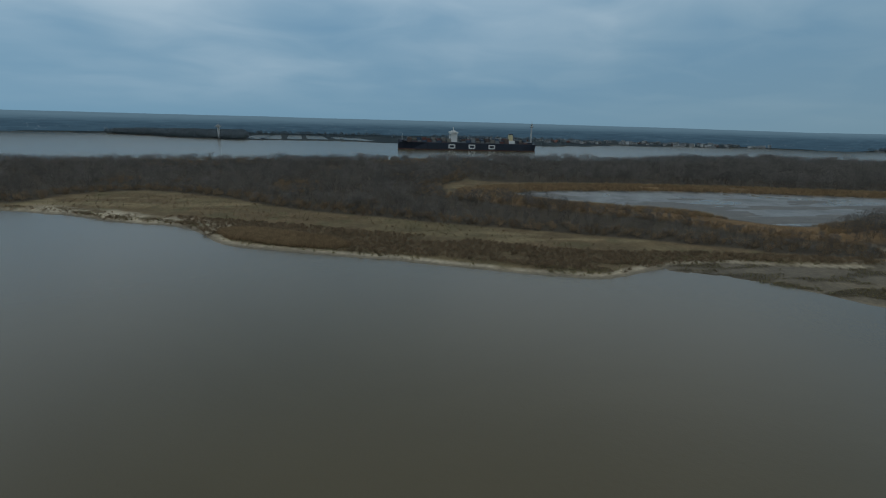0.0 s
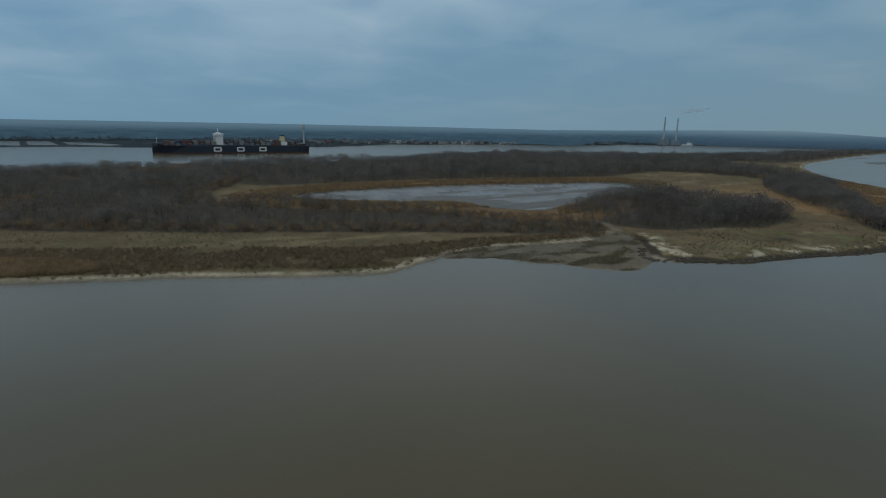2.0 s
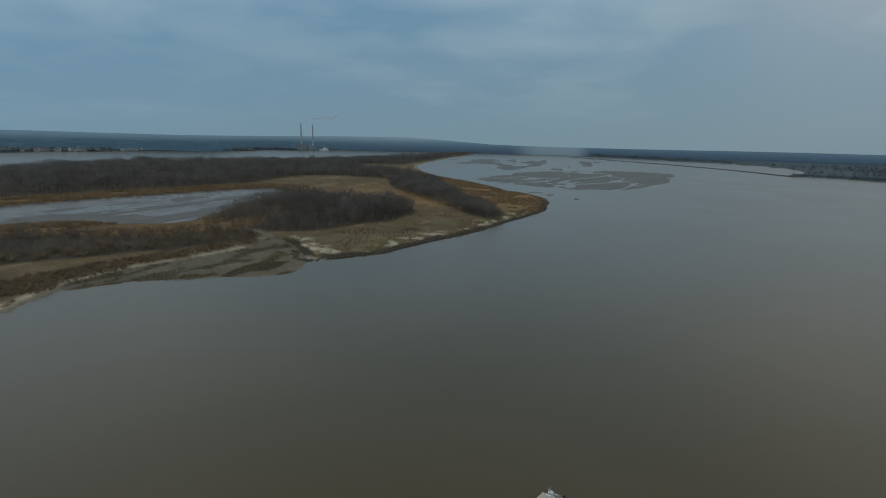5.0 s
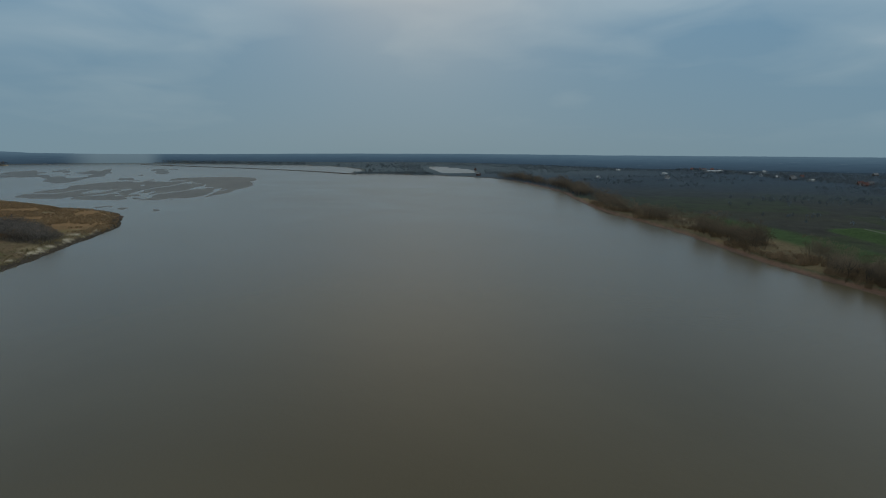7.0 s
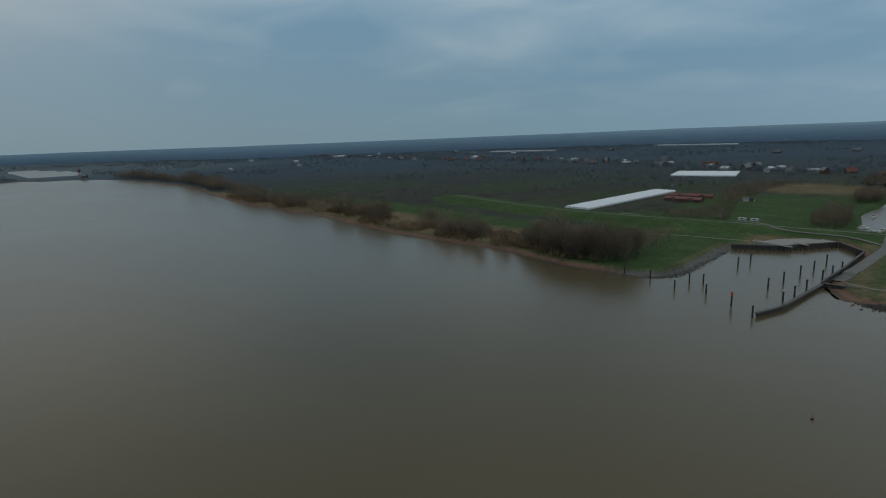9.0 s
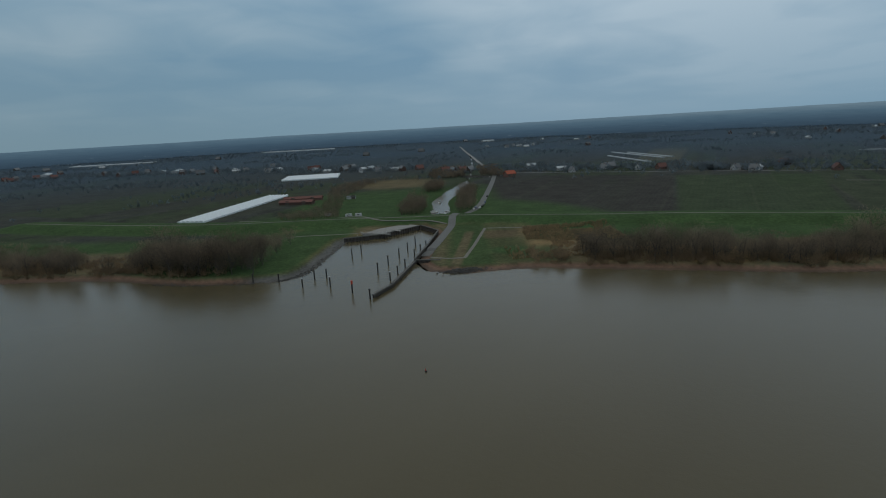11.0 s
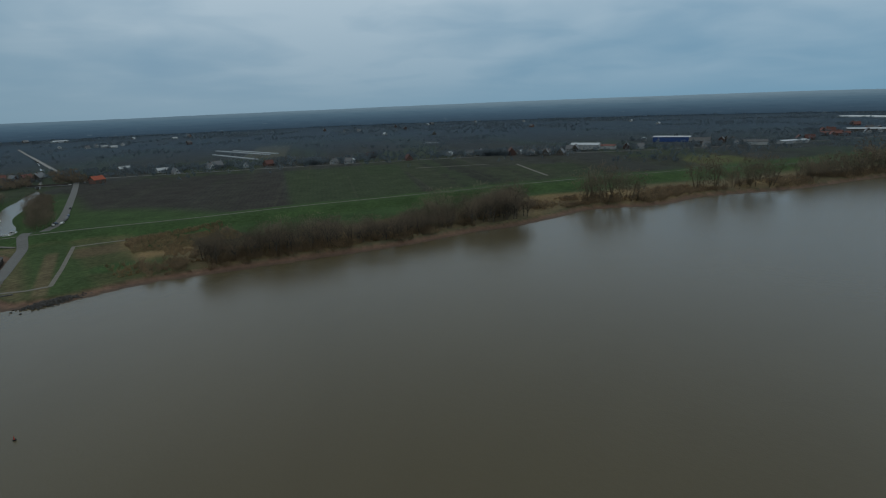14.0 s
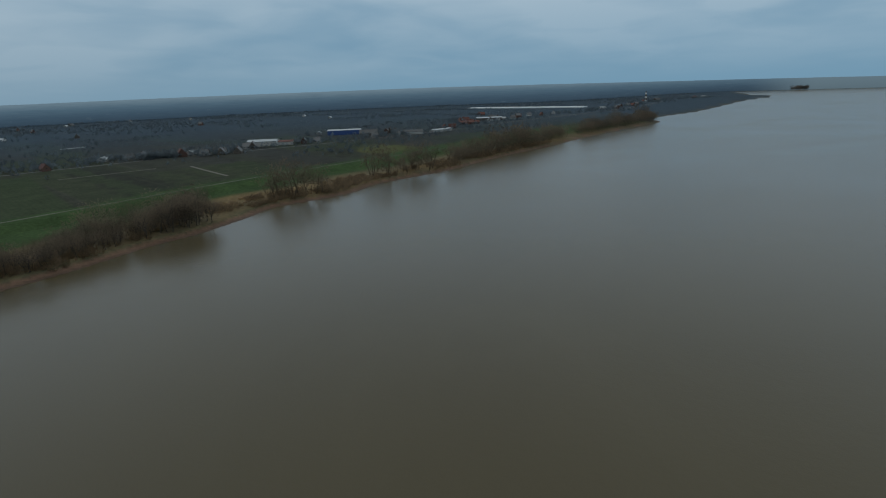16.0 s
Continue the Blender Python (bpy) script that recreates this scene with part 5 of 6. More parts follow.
apron = tagged(new("quay_apron"), "pale worn concrete apron behind the quay wall", "quay", kind="structure")
ring = [(57, -393.5), (28.5, -424.5), (40, -432), (60, -417), (70, -399)]
part("slab", [(px, py, zz) for zz in (1.6, 3.0) for px, py in ring], [(0, 1, 2, 3, 4), (5, 6, 7, 8, 9)] + [(k, (k + 1) % 5, (k + 1) % 5 + 5, k + 5) for k in range(5)], M_CONCRETE, apron)

# floating jetty and gangways along the inner quay
jetty = tagged(new("jetty"), "pale floating jetty with railings beside the quay wall", "jetty")
part("deck", *merged([block(60, -396.5, 3.2, 26, 2.2, 0.35, -24), block(45, -404.5, 3.3, 10, 2.0, 0.3, -40)]), M_CONCRETE, jetty)
for k in range(9):
    part("post", *drum(72 - k * 2.9, -390.5 - k * 1.3, 3.2, 4.5, 0.06, 0.06, 6), M_WHITE, jetty)
part("rail", *block(60, -395.9, 4.45, 26, 0.08, 0.08, -24), M_WHITE, jetty)
buoy = tagged(new("buoy"), "small dark buoy floating on the river", "buoy")
part("float", *drum(0, 0, -0.3, 0.35, 0.45, 0.4, 10), M_TIMBER, buoy)
part("topmark", *drum(0, 0, 0.35, 1.3, 0.18, 0.05, 8), M_RED, buoy)
buoy.location = (12, -167, 0)

# ---------------------------------------------------------------- houses
def house(name, ln, wd, eaves, ridge, wall, roof, label, storeys=1, chimney=True):
    """A gabled house: long side along x."""
    root = tagged(new(name), label, "house")
    v, f, ends = prism([(-wd / 2, -0.5), (wd / 2, -0.5), (wd / 2, eaves), (0, ridge), (-wd / 2, eaves)], ln)
    part("wall", v, f + ends, wall, root)
    slope = []
    over, th = 0.5, 0.3
    for sgn in (-1, 1):
        dy, dz = sgn * wd / 2, eaves - ridge
        k = 1 + over / math.hypot(dy, dz)
        ey, ez = dy * k, ridge + dz * k
        l2 = ln / 2 + over
        slope.append(([(-l2, 0, ridge + 0.05), (l2, 0, ridge + 0.05), (l2, ey, ez + 0.05), (-l2, ey, ez + 0.05), (-l2, 0, ridge + 0.05 + th), (l2, 0, ridge + 0.05 + th), (l2, ey, ez + 0.05 + th), (-l2, ey, ez + 0.05 + th)],
                      [(0, 3, 2, 1), (4, 5, 6, 7), (0, 1, 5, 4), (1, 2, 6, 5), (2, 3, 7, 6), (3, 0, 4, 7)]))
    part("roof", *merged(slope), roof, root)
    if chimney:
        part("chimney", *block(ln * 0.2, 0.6, ridge - 1, 0.8, 0.8, 2.2), M_BRICK, root)
    count = max(2, int(ln / 4))
    for st in range(storeys):
        for k in range(count):
            px = -ln / 2 + ln * (k + 0.5) / count
            for sgn in (-1, 1):
                part("window", *block(px, sgn * (wd / 2 + 0.01), 0.9 + 2.8 * st, 1.3, 0.08, 1.3), M_GLASS, root)
    for sgn in (-1, 1):
        part("window", *block(sgn * (ln / 2 + 0.01), 0, eaves * 0.95, 0.08, 1.6, 1.4), M_GLASS, root)
    part("door", *block(ln / 2 + 0.02, -wd * 0.25, -0.2, 0.08, 1.1, 2.2), M_DARKWALL, root)
    return root


def put(ob, x, y, rz, sink=0.0):
    ob.matrix_world = pose(x, y, ground_z(x, y) - sink, 0, 0, rz)
    return ob


HOUSES = [house("house", 14, 9, 3.2, 8.5, M_BRICK, M_REDROOF, "brick farmhouse with a red tiled gable roof"),
          house("house", 11, 8, 3.0, 8.0, M_WHITE, M_GREYROOF, "white house with a dark grey gable roof"),
          house("house", 18, 10, 3.4, 9.5, M_DARKWALL, M_GREYROOF, "dark timber barn with a grey roof"),
          house("house", 12, 8.5, 5.4, 9.8, M_BRICK, M_GREYROOF, "two-storey brick house with a slate roof", 2),
          house("house", 16, 9, 3.2, 6.0, M_WHITE, M_PALEROOF, "low white shed with a pale sheet roof", 1, False)]
used = [False] * 5


def place_house(kind, x, y, rz):
    ob = HOUSES[kind]
    m = pose(x, y, ground_z(x, y), 0, 0, rz)
    if used[kind]:
        return copy_thing(ob, m)
    used[kind] = True
    ob.matrix_world = m
    return ob


FARMS = [(1, -375, -729, 30), (1, -390, -712, 120), (4, -398, -722, 30), (0, -459, -764, 100), (0, -467, -670, 70), (4, -553, -677, 30), (1, -570, -648, 120), (2, -580, -636, 35), (4, -631, -600, 25), (1, -620, -566, 110), (2, -633, -548, 35),
         (1, -640, -552, 120), (2, -646, -530, 30), (1, -706, -562, 120), (2, -714, -556, 30), (3, -772, -502, 30), (1, -790, -488, 110), (2, -802, -494, 30), (4, -940, -575, 30), (1, -870, -422, 110), (3, -952, -437, 20), (1, -965, -428, 110), (2, -976, -440, 20),
         (1, -918, -397, 30), (4, -927, -378, 120), (0, -1044, -352, 30), (0, -1056, -340, 120), (0, -1155, -337, 30), (0, -1178, -330, 30), (0, -1200, -345, 100), (0, -1262, -386, 30), (0, -1284, -378, 120), (0, -1310, -392, 30), (3, -1340, -330, 110), (0, -1546, -415, 30),
         (0, -1520, -400, 120), (0, -16, -905, 40), (3, -2, -890, 120), (0, 12, -920, 20), (2, -30, -925, 60), (4, -134, -935, 20), (4, -169, -850, 10), (1, -176, -806, 100), (1, -229, -832, 110), (2, -240, -840, 20), (1, -269, -799, 70), (0, -300, -790, 20), (1, -169, -1689, 20),
         (1, -195, -1740, 110), (4, -207, -1690, 0), (4, -224, -1655, 10), (1, -257, -1735, 60), (3, -386, -1567, 20), (1, -919, -1691, 60), (1, -959, -1665, 130), (3, -1193, -1787, 60), (4, -1362, -1804, 30), (4, 372, -1169, 80), (1, 428, -1300, 20), (4, 173, -1046, 60), (4, 160, -1066, 60),
         (1, 138, -1010, 20), (0, 60, -1000, 30), (3, 90, -985, 120), (2, 210, -1060, 70)]
for kind, hx, hy, rz in FARMS:
    place_house(kind, hx, hy, rz)
street = rounded([(-1250, -290), (-1400, -200), (-1700, -30), (-2200, 110), (-2600, 330)], False, 12)
for k in range(26):
    t = random.random() * (len(street) - 2)
    a = street[int(t)]
    place_house(random.choice((0, 1, 2, 3, 4, 0)), a[0] + random.uniform(-45, 30), a[1] - random.uniform(15, 75), random.choice((30, 120)) + random.uniform(-15, 15))
for k in range(44):
    t = random.random() * (len(EAST_LANE) - 2)
    a = EAST_LANE[int(t)]
    place_house(random.choice((1, 3, 2, 4, 4, 0)), a[0] + random.uniform(-50, 50), a[1] + random.uniform(-60, 40), random.uniform(0, 180))
for k in range(30):
    a, d = radians(random.uniform(105, 250)), random.uniform(1500, 2450)
    if ground_z(d * math.sin(a), d * math.cos(a)) > 1.2:
        place_house(random.choice((1, 3, 2, 4, 4)), d * math.sin(a), d * math.cos(a), random.uniform(0, 180))

# dark gardens round the farms
x = np.concatenate([h[1] + rng.normal(0, 17, 16) for h in FARMS])
y = np.concatenate([h[2] - 12 + rng.normal(0, 14, 16) for h in FARMS])
clear_of = np.ones(len(x), bool)
for _, hx, hy, _ in FARMS:
    clear_of &= np.hypot(x - hx, y - hy) > 9
k = clear_of & unbuilt(x, y)
planted("garden_trees", FAR_SHAPES, x[k], y[k], rng.uniform(4, 10, k.sum()), M_HAZETREE, rng, "dark garden trees close round the farmhouses", "trees")
p = np.vstack([np.array(a) + (np.array(b) - np.array(a)) * rng.random((n, 1)) + rng.normal(0, 3, (n, 2)) for a, b, n in (((-338, -752), (-352, -738), 40), ((-566, -622), (-597, -592), 70), ((-450, -752), (-474, -770), 30))])
planted("hedge", FAR_SHAPES, p[:, 0], p[:, 1], rng.uniform(8, 12, len(p)), M_HAZETREE, rng, "tall dense dark evergreen hedge beside the farms", "hedge")


def hall(name, x, y, ln, wd, eaves, ridge, rz, wall, roof, label, doors=2):
    root = tagged(new(name), label, "hall")
    v, f, ends = prism([(-wd / 2, -0.5), (wd / 2, -0.5), (wd / 2, eaves), (0, ridge), (-wd / 2, eaves)], ln)
    part("wall", v, f + ends, wall, root)
    v, f, ends = prism([(-wd / 2 - 0.6, eaves + 0.02), (0, ridge + 0.05), (wd / 2 + 0.6, eaves + 0.02), (wd / 2 + 0.6, eaves + 0.4), (0, ridge + 0.45), (-wd / 2 - 0.6, eaves + 0.4)], ln + 1.2)
    part("roof", v, f + ends, roof, root)
    for k in range(doors):
        part("gate", *block(-ln / 4 + k * ln / 2, wd / 2 + 0.05, 0, 4.2, 0.12, 4.2), M_DARKWALL, root)
    put(root, x, y, rz)
    return root


hall("farm_hall", -740, -556, 46, 22, 7.5, 10.0, 112, M_WHITE, M_PALEROOF, "white farm hall with a pale curved roof")
hall("farm_hall", -757, -533, 36, 16, 5.2, 7.0, 116, M_WHITE, M_REDROOF, "lower white packing hall beside the farm")
hall("farm_hall", -942, -520, 62, 24, 8.0, 9.6, 112, M_BLUE, M_PALEROOF, "blue sheet-metal cold store hall with a pale roof")
hall("farm_hall", -907, -452, 32, 16, 5.0, 10.5, 114, M_DARKWALL, M_GREYROOF, "grey barn with a steep grey roof")
hall("farm_hall", -930, -374, 34, 11, 4.5, 7.5, 115, M_WHITE, M_GREYROOF, "large white house with dark roof")
hall("farm_hall", -606, -593, 19, 12, 4.0, 11, 48, M_BRICK, M_REDROOF, "brick barn with a bright red roof")
hall("farm_hall", 175, -627, 44, 9, 2.6, 4.6, 2, M_BRICK, M_REDROOF, "long red-roofed orchard shed")
hall("farm_hall", 174, -596, 38, 9, 2.6, 4.6, -8, M_BRICK, M_REDROOF, "second long red-roofed orchard shed")
hall("farm_hall", 118, -621, 10, 5, 2.4, 3.2, 5, M_WHITE, M_GREYROOF, "small pale shed on the meadow", 1)
hall("farm_hall", -82, -788, 15, 10, 4.0, 8.5, 30, M_BRICK, M_ORANGEROOF, "farm with a bright orange-red roof by the canal bridge")
hall("farm_hall", -978, -338, 50, 12, 4, 5.5, 155, M_WHITE, M_PALEROOF, "pale low hall in the village")
hall("farm_hall", 1045, -1391, 84, 16, 5, 7, 120, M_WHITE, M_PALEROOF, "far white hall among the orchards")
hall("farm_hall", 1793, -1460, 74, 20, 5, 7, 98, M_WHITE, M_PALEROOF, "far long white hall on the marsh")
hall("farm_hall", -150, -2263, 50, 18, 5, 7, 30, M_WHITE, M_PALEROOF, "far pale warehouse on the marsh")
hall("farm_hall", 643, -1269, 54, 14, 5, 7, 104, M_WHITE, M_PALEROOF, "white shed with a pale roof by the lane")
hall("farm_hall", -1285, -322, 60, 18, 6, 8, 110, M_DARKWALL, M_PALEROOF, "long grey hall with a pale roof in the village")
hall("farm_hall", -1170, -338, 44, 14, 4, 7.5, 112, M_BRICK, M_REDROOF, "long brick stable with a red roof")


def tunnels(x, y, ln, wd, bays, rz, high, label, foil=M_FOIL):
    """Rows of foil tunnels side by side."""
    root = tagged(new("foil_greenhouse"), label, "greenhouse")
    w = wd / bays
    for b in range(bays):
        y0 = -wd / 2 + b * w
        prof = [(y0 + 0.05, 0), (y0 + w - 0.05, 0), (y0 + w - 0.05, high * 0.55), (y0 + w * 0.8, high * 0.86), (y0 + w * 0.5, high), (y0 + w * 0.2, high * 0.86), (y0 + 0.05, high * 0.55)]
        v, f, ends = prism(prof, ln)
        part("tunnel", v, f + ends, foil, root)
    put(root, x, y, rz)


tunnels(234, -588, 186, 27, 6, 82, 2.6, "long white foil greenhouse of six joined tunnels")
tunnels(243, -940, 92, 78, 13, 8, 2.6, "wide white foil greenhouse beside the orchards")
tunnels(-1940, -360, 455, 40, 6, 69, 3.6, "far very long white foil greenhouse")
for tx, ty, ln, rz in ((-320, -1007, 187, 95), (-364, -1096, 220, 97.5), (-386, -1084, 177, 98)):
    tunnels(tx, ty, ln, 6, 2, rz, 1.6, "pale foil tunnels in a row between fields", M_DIMFOIL)
tunnels(-707, -934, 40, 8, 2, 165, 1.6, "short pale foil tunnel far out on the fields", M_DIMFOIL)
tunnels(1150, -1850, 260, 50, 6, 10, 4, "far dull grey foil greenhouses", M_DIMFOIL)
tunnels(640, -2300, 300, 50, 6, 5, 4, "far dull grey foil greenhouses on the marsh", M_DIMFOIL)

# ---------------------------------------------------------------- vehicles and small craft
def car(paint, label):
    root = tagged(new("car"), label, "car")
    prof = [(-2.1, 0.35), (2.1, 0.35), (2.15, 0.8), (1.1, 0.95), (0.55, 1.45), (-1.2, 1.48), (-2.0, 0.95)]
    v, f, ends = prism(prof, 1.75, "y")
    part("body", v, f + ends, paint, root)
    v, f, ends = prism([(-1.7, 0.98), (0.95, 0.98), (0.5, 1.38), (-1.15, 1.40)], 1.79, "y")
    part("windows", v, f + ends, M_GLASS, root)
    for a in (-1.3, 1.3):
        for b in (-0.8, 0.8):
            v, f = drum(0, 0, -0.1, 0.1, 0.33, 0.33, 10)
            part("wheel", [(a + p[0], b + p[2], 0.33 + p[1]) for p in v], f, M_RUBBER, root)
    return root


cars = [car(p, l) for p, l in zip(CAR_PAINTS, ("white parked car by the dike road", "black parked car by the dike road", "grey parked car by the dike road", "blue parked car by the dike road"))]
SPOTS = [(-24, -500, 60), (-27, -512, 70), (-29, -524, 75), (-31, -536, 80), (-18, -496, 100), (-36, -580, 82), (-70, -800, 90), (-20, -503, 110)]
for k, (cx, cy, rz) in enumerate(SPOTS):
    ob = cars[k] if k < 4 else copy_thing(cars[k % 4], Matrix())
    put(ob, cx, cy, rz, -0.35)
    ob["group"] = "cars parked beside the dike road"


def small_boat(ln, label, cabin):
    root = tagged(new("boat"), label, "boat")
    outline = [(-0.5, 0.42), (0.1, 0.5), (0.36, 0.32), (0.5, 0.0), (0.36, -0.32), (0.1, -0.5), (-0.5, -0.42)]
    wd = ln * 0.3
    v = [(a * ln, b * wd * k, z) for z, k in ((-0.35, 0.7), (ln * 0.11, 1.0)) for a, b in outline]
    n = len(outline)
    part("hull", v, [(k, (k + 1) % n, (k + 1) % n + n, k + n) for k in range(n)] + [tuple(range(n))[::-1], tuple(range(n, 2 * n))], M_SHIPWHITE, root)
    if cabin:
        part("cabin", *block(-ln * 0.05, 0, ln * 0.11, ln * 0.42, wd * 0.66, ln * 0.13, 0, 0.85), M_WHITE, root)
        part("windscreen", *block(ln * 0.13, 0, ln * 0.16, ln * 0.06, wd * 0.62, ln * 0.06), M_GLASS, root)
    return root


b = small_boat(9, "white moored motor boat in the canal", True)
b.matrix_world = pose(12, -486, 0, 0, 0, 20)
for bx, by, rz in ((20, -504, 10), (7, -496, 60), (15, -566, 80)):
    copy_thing(b, pose(bx, by, 0, 0, 0, rz))
for k, (wx, wy, rz) in enumerate(((97, -491, 10), (88, -491, 12), (118, -501, 20))):
    van = tagged(new("caravan"), "white caravan parked on the meadow", "caravan", "caravans on the meadow")
    part("body", *block(0, 0, 0.5, 6.2, 2.3, 2.2, 0, 0.94), M_WHITE, van)
    part("window", *block(0.3, 1.12, 1.4, 2.2, 0.06, 0.7), M_GLASS, van)
    part("wheel", *block(0, 1.0, 0.0, 0.7, 0.25, 0.65), M_RUBBER, van)
    put(van, wx, wy, rz)

# bridge over the canal
bridge = tagged(new("bridge"), "low grey road bridge over the canal", "bridge")
part("deck", *block(0, 0, 2.6, 46, 8, 0.8), M_CONCRETE, bridge)
for k in (-14, 0, 14):
    part("pier", *block(k, 0, -2.5, 1.2, 7, 5.2), M_CONCRETE, bridge)
for s in (-3.8, 3.8):
    part("railing", *block(0, s, 3.4, 46, 0.12, 1.0), M_STEEL, bridge)
bridge.matrix_world = pose(-34, -800, 0, 0, 0, -30)

# ---------------------------------------------------------------- container ship
def container_ship():
    root = tagged(new("container_ship"), "huge dark-blue container ship with a white bridge tower", "ship")
    L, B = 400.0, 54.0
    xs = np.array([-200, -196, -185, -150, 120, 160, 182, 194, 200.0])
    deck = np.array([20, 25, 27, 27, 27, 26, 20, 11, 1.5])
    keel = np.array([14, 20, 25, 27, 27, 20, 11, 4, 0.6])
    top = np.array([20, 20, 20, 20, 20, 21, 24, 26, 27.0])
    for name, rows, mat, label in (("hull", ((2.2, 1.0), (1.0, 0.0)), M_HULL, ""), ("waterline_belt", ((-2.0, 0.0), (2.2, 0.0)), M_BOOT, "brown paint along the waterline")):
        v = []
        if name == "hull":
            ring = [(k, 2.2) for k in keel], list(zip(deck, top))
        else:
            ring = [(k * 0.97, -2.0) for k in keel], [(k + 0.05, 2.2) for k in keel]
        for r in ring:
            v += [(-x, w, z) for x, (w, z) in zip(xs, r)]
            v += [(-x, -w, z) for x, (w, z) in zip(xs[::-1], r[::-1])]
        n = 2 * len(xs)
        f = [(k, (k + 1) % n, (k + 1) % n + n, k + n) for k in range(n)] + [tuple(range(n, 2 * n))]
        part(name, v, f, mat, root, label)
    part("deck", *block(5, 0, 20.05, 350, 50, 0.3), M_DECK, root, "rust-red main deck")
    part("bulwark", *merged([block(-183, 0, 20, 26, 30, 6.5, 0, 0.9)]), M_HULL, root)
    # plain white shapes where the side carries its owner's sign
    for cx in (-48, 10, 68):
        for s in (-1, 1):
            part("side_mark", *merged([block(cx, s * 27.1, 4.5, 15, 0.3, 3), block(cx, s * 27.1, 13.5, 15, 0.3, 3), block(cx - 8, s * 27.1, 5.5, 3.4, 0.3, 10), block(cx + 8, s * 27.1, 5.5, 3.4, 0.3, 10)]), M_SHIPWHITE, root, "plain white painted shape on the hull")
    tower = part("bridge_tower", *merged([block(-41, 0, 20, 18, 40, 27), block(-41, 0, 47, 20, 52, 4), block(-41, 0, 51, 9, 16, 3)]), M_SHIPWHITE, root, "tall white bridge tower")
    for k in range(6):
        part("deck_windows", *block(-41, 0, 23 + k * 4, 18.2, 36, 1.1), M_GLASS, tower)
    part("radar_mast", *merged([block(-41, 0, 54, 1.2, 1.2, 10), block(-41, 0, 60, 1, 7, 0.7)]), M_SHIPWHITE, tower)
    funnel = part("funnel", *block(128, 0, 20, 12, 16, 25, 0, 0.9), M_YELLOW, root, "cream funnel with a dark top")
    part("funnel_top", *block(128, 0, 45, 10.6, 14, 3), M_HULL, funnel)
    part("engine_casing", *block(128, 0, 20, 18, 40, 9), M_SHIPWHITE, root)
    part("bow_mast", *merged([block(-188, 0, 26, 0.9, 0.9, 17), block(-188, 0, 37, 0.8, 4, 0.6)]), M_SHIPWHITE, root, "thin white bow mast")
    part("stern_house", *block(182, 0, 20, 16, 34, 5), M_HULL, root)
    # container bays between the towers
    rng2 = random.Random(11)
    for b in range(25):
        cx = -168 + b * 14
        if abs(cx + 41) < 14 or abs(cx - 128) < 16 or cx > 178:
            continue
        part("lashing_bridge", *block(cx - 6.9, 0, 20, 0.8, 49, 10), M_HULL, root)
        for row in range(6):
            tiers = rng2.choice((0, 1, 1, 2, 2, 3, 4, 5)) if cx < 120 else rng2.choice((1, 2, 4))
            if tiers:
                part("container_stack", *block(cx, -20.4 + row * 8.2, 20.4, 12.2, 7.6, 2.6 * tiers), rng2.choice(BOX_PAINTS), root)
    root.matrix_world = pose(116, 1599, 0, 0, 0, 5.8)


container_ship()


# ---------------------------------------------------------------- towers and chimneys of the north shore
def radar_tower(x, y, tall, wide, label):
    root = tagged(new("radar_tower"), label, "tower")
    part("shaft", *drum(0, 0, -1, tall * 0.8, wide * 1.1, wide * 0.8, 14), M_WHITE, root)
    part("platform", *merged([drum(0, 0, tall * 0.70, tall * 0.73, wide, wide * 2.3, 14), drum(0, 0, tall * 0.73, tall * 0.77, wide * 2.3, wide * 2.3, 14)]), M_WHITE, root)
    part("cabin", *drum(0, 0, tall * 0.80, tall * 0.86, wide * 1.5, wide * 1.5, 14), M_WHITE, root)
    part("antenna", *drum(0, 0, tall * 0.86, tall, 0.5, 0.25, 8), M_WHITE, root)
    root.location = (x, y, ground_z(x, y))


radar_tower(383, 2030, 88, 2.6, "slim white radar tower on the north shore")
radar_tower(-725, 1951, 54, 4.2, "white radar tower on the wooded point")
light = tagged(new("lighthouse"), "white lighthouse with dark bands beside the village", "lighthouse")
for k in range(5):
    part("tower_section", *drum(0, 0, k * 6.5, (k + 1) * 6.5, 4.2 - 0.3 * k, 3.9 - 0.3 * k, 14), M_SHIPWHITE if k % 2 == 0 else M_DARKWALL, light)
part("lantern", *drum(0, 0, 32.5, 36.5, 2.0, 1.6, 12), M_GLASS, light)
part("dome", *drum(0, 0, 36.5, 38.0, 2.3, 0.3, 12), M_DARKWALL, light)
light.location = (-2215, 43, ground_z(-2215, 43))

# mist over the far shore is put into both colours as paler blue-grey
M_CHIMNEY = plain("mist_paled_concrete", (0.40, 0.45, 0.49), 0.8, 0.12, 0.02)
M_PLANT = plain("mist_paled_cladding", (0.22, 0.26, 0.295), 0.7, 0.25, 0.05)
for cx, cy, top in ((2373, 2250, 148), (2417, 2203, 145)):
    stack = tagged(new("chimney"), "tall grey power station chimney", "chimney", "power station chimneys")
    part("shaft", *drum(0, 0, -2, top - 14, 5.6, 3.6, 16), M_CHIMNEY, stack)
    part("rim", *drum(0, 0, top - 14, top - 10, 3.9, 3.9, 16), M_CHIMNEY, stack)
    part("flue", *drum(0, 0, top - 10, top, 3.4, 3.4, 16), M_CHIMNEY, stack)
    stack.location = (cx, cy, ground_z(cx, cy))
plant = tagged(new("power_station"), "grey power station blocks under the chimneys", "power station")
part("boiler_house", *block(0, 0, 0, 50, 34, 34), M_PLANT, plant)
part("turbine_hall", *block(60, -10, 0, 70, 36, 22), M_PLANT, plant)
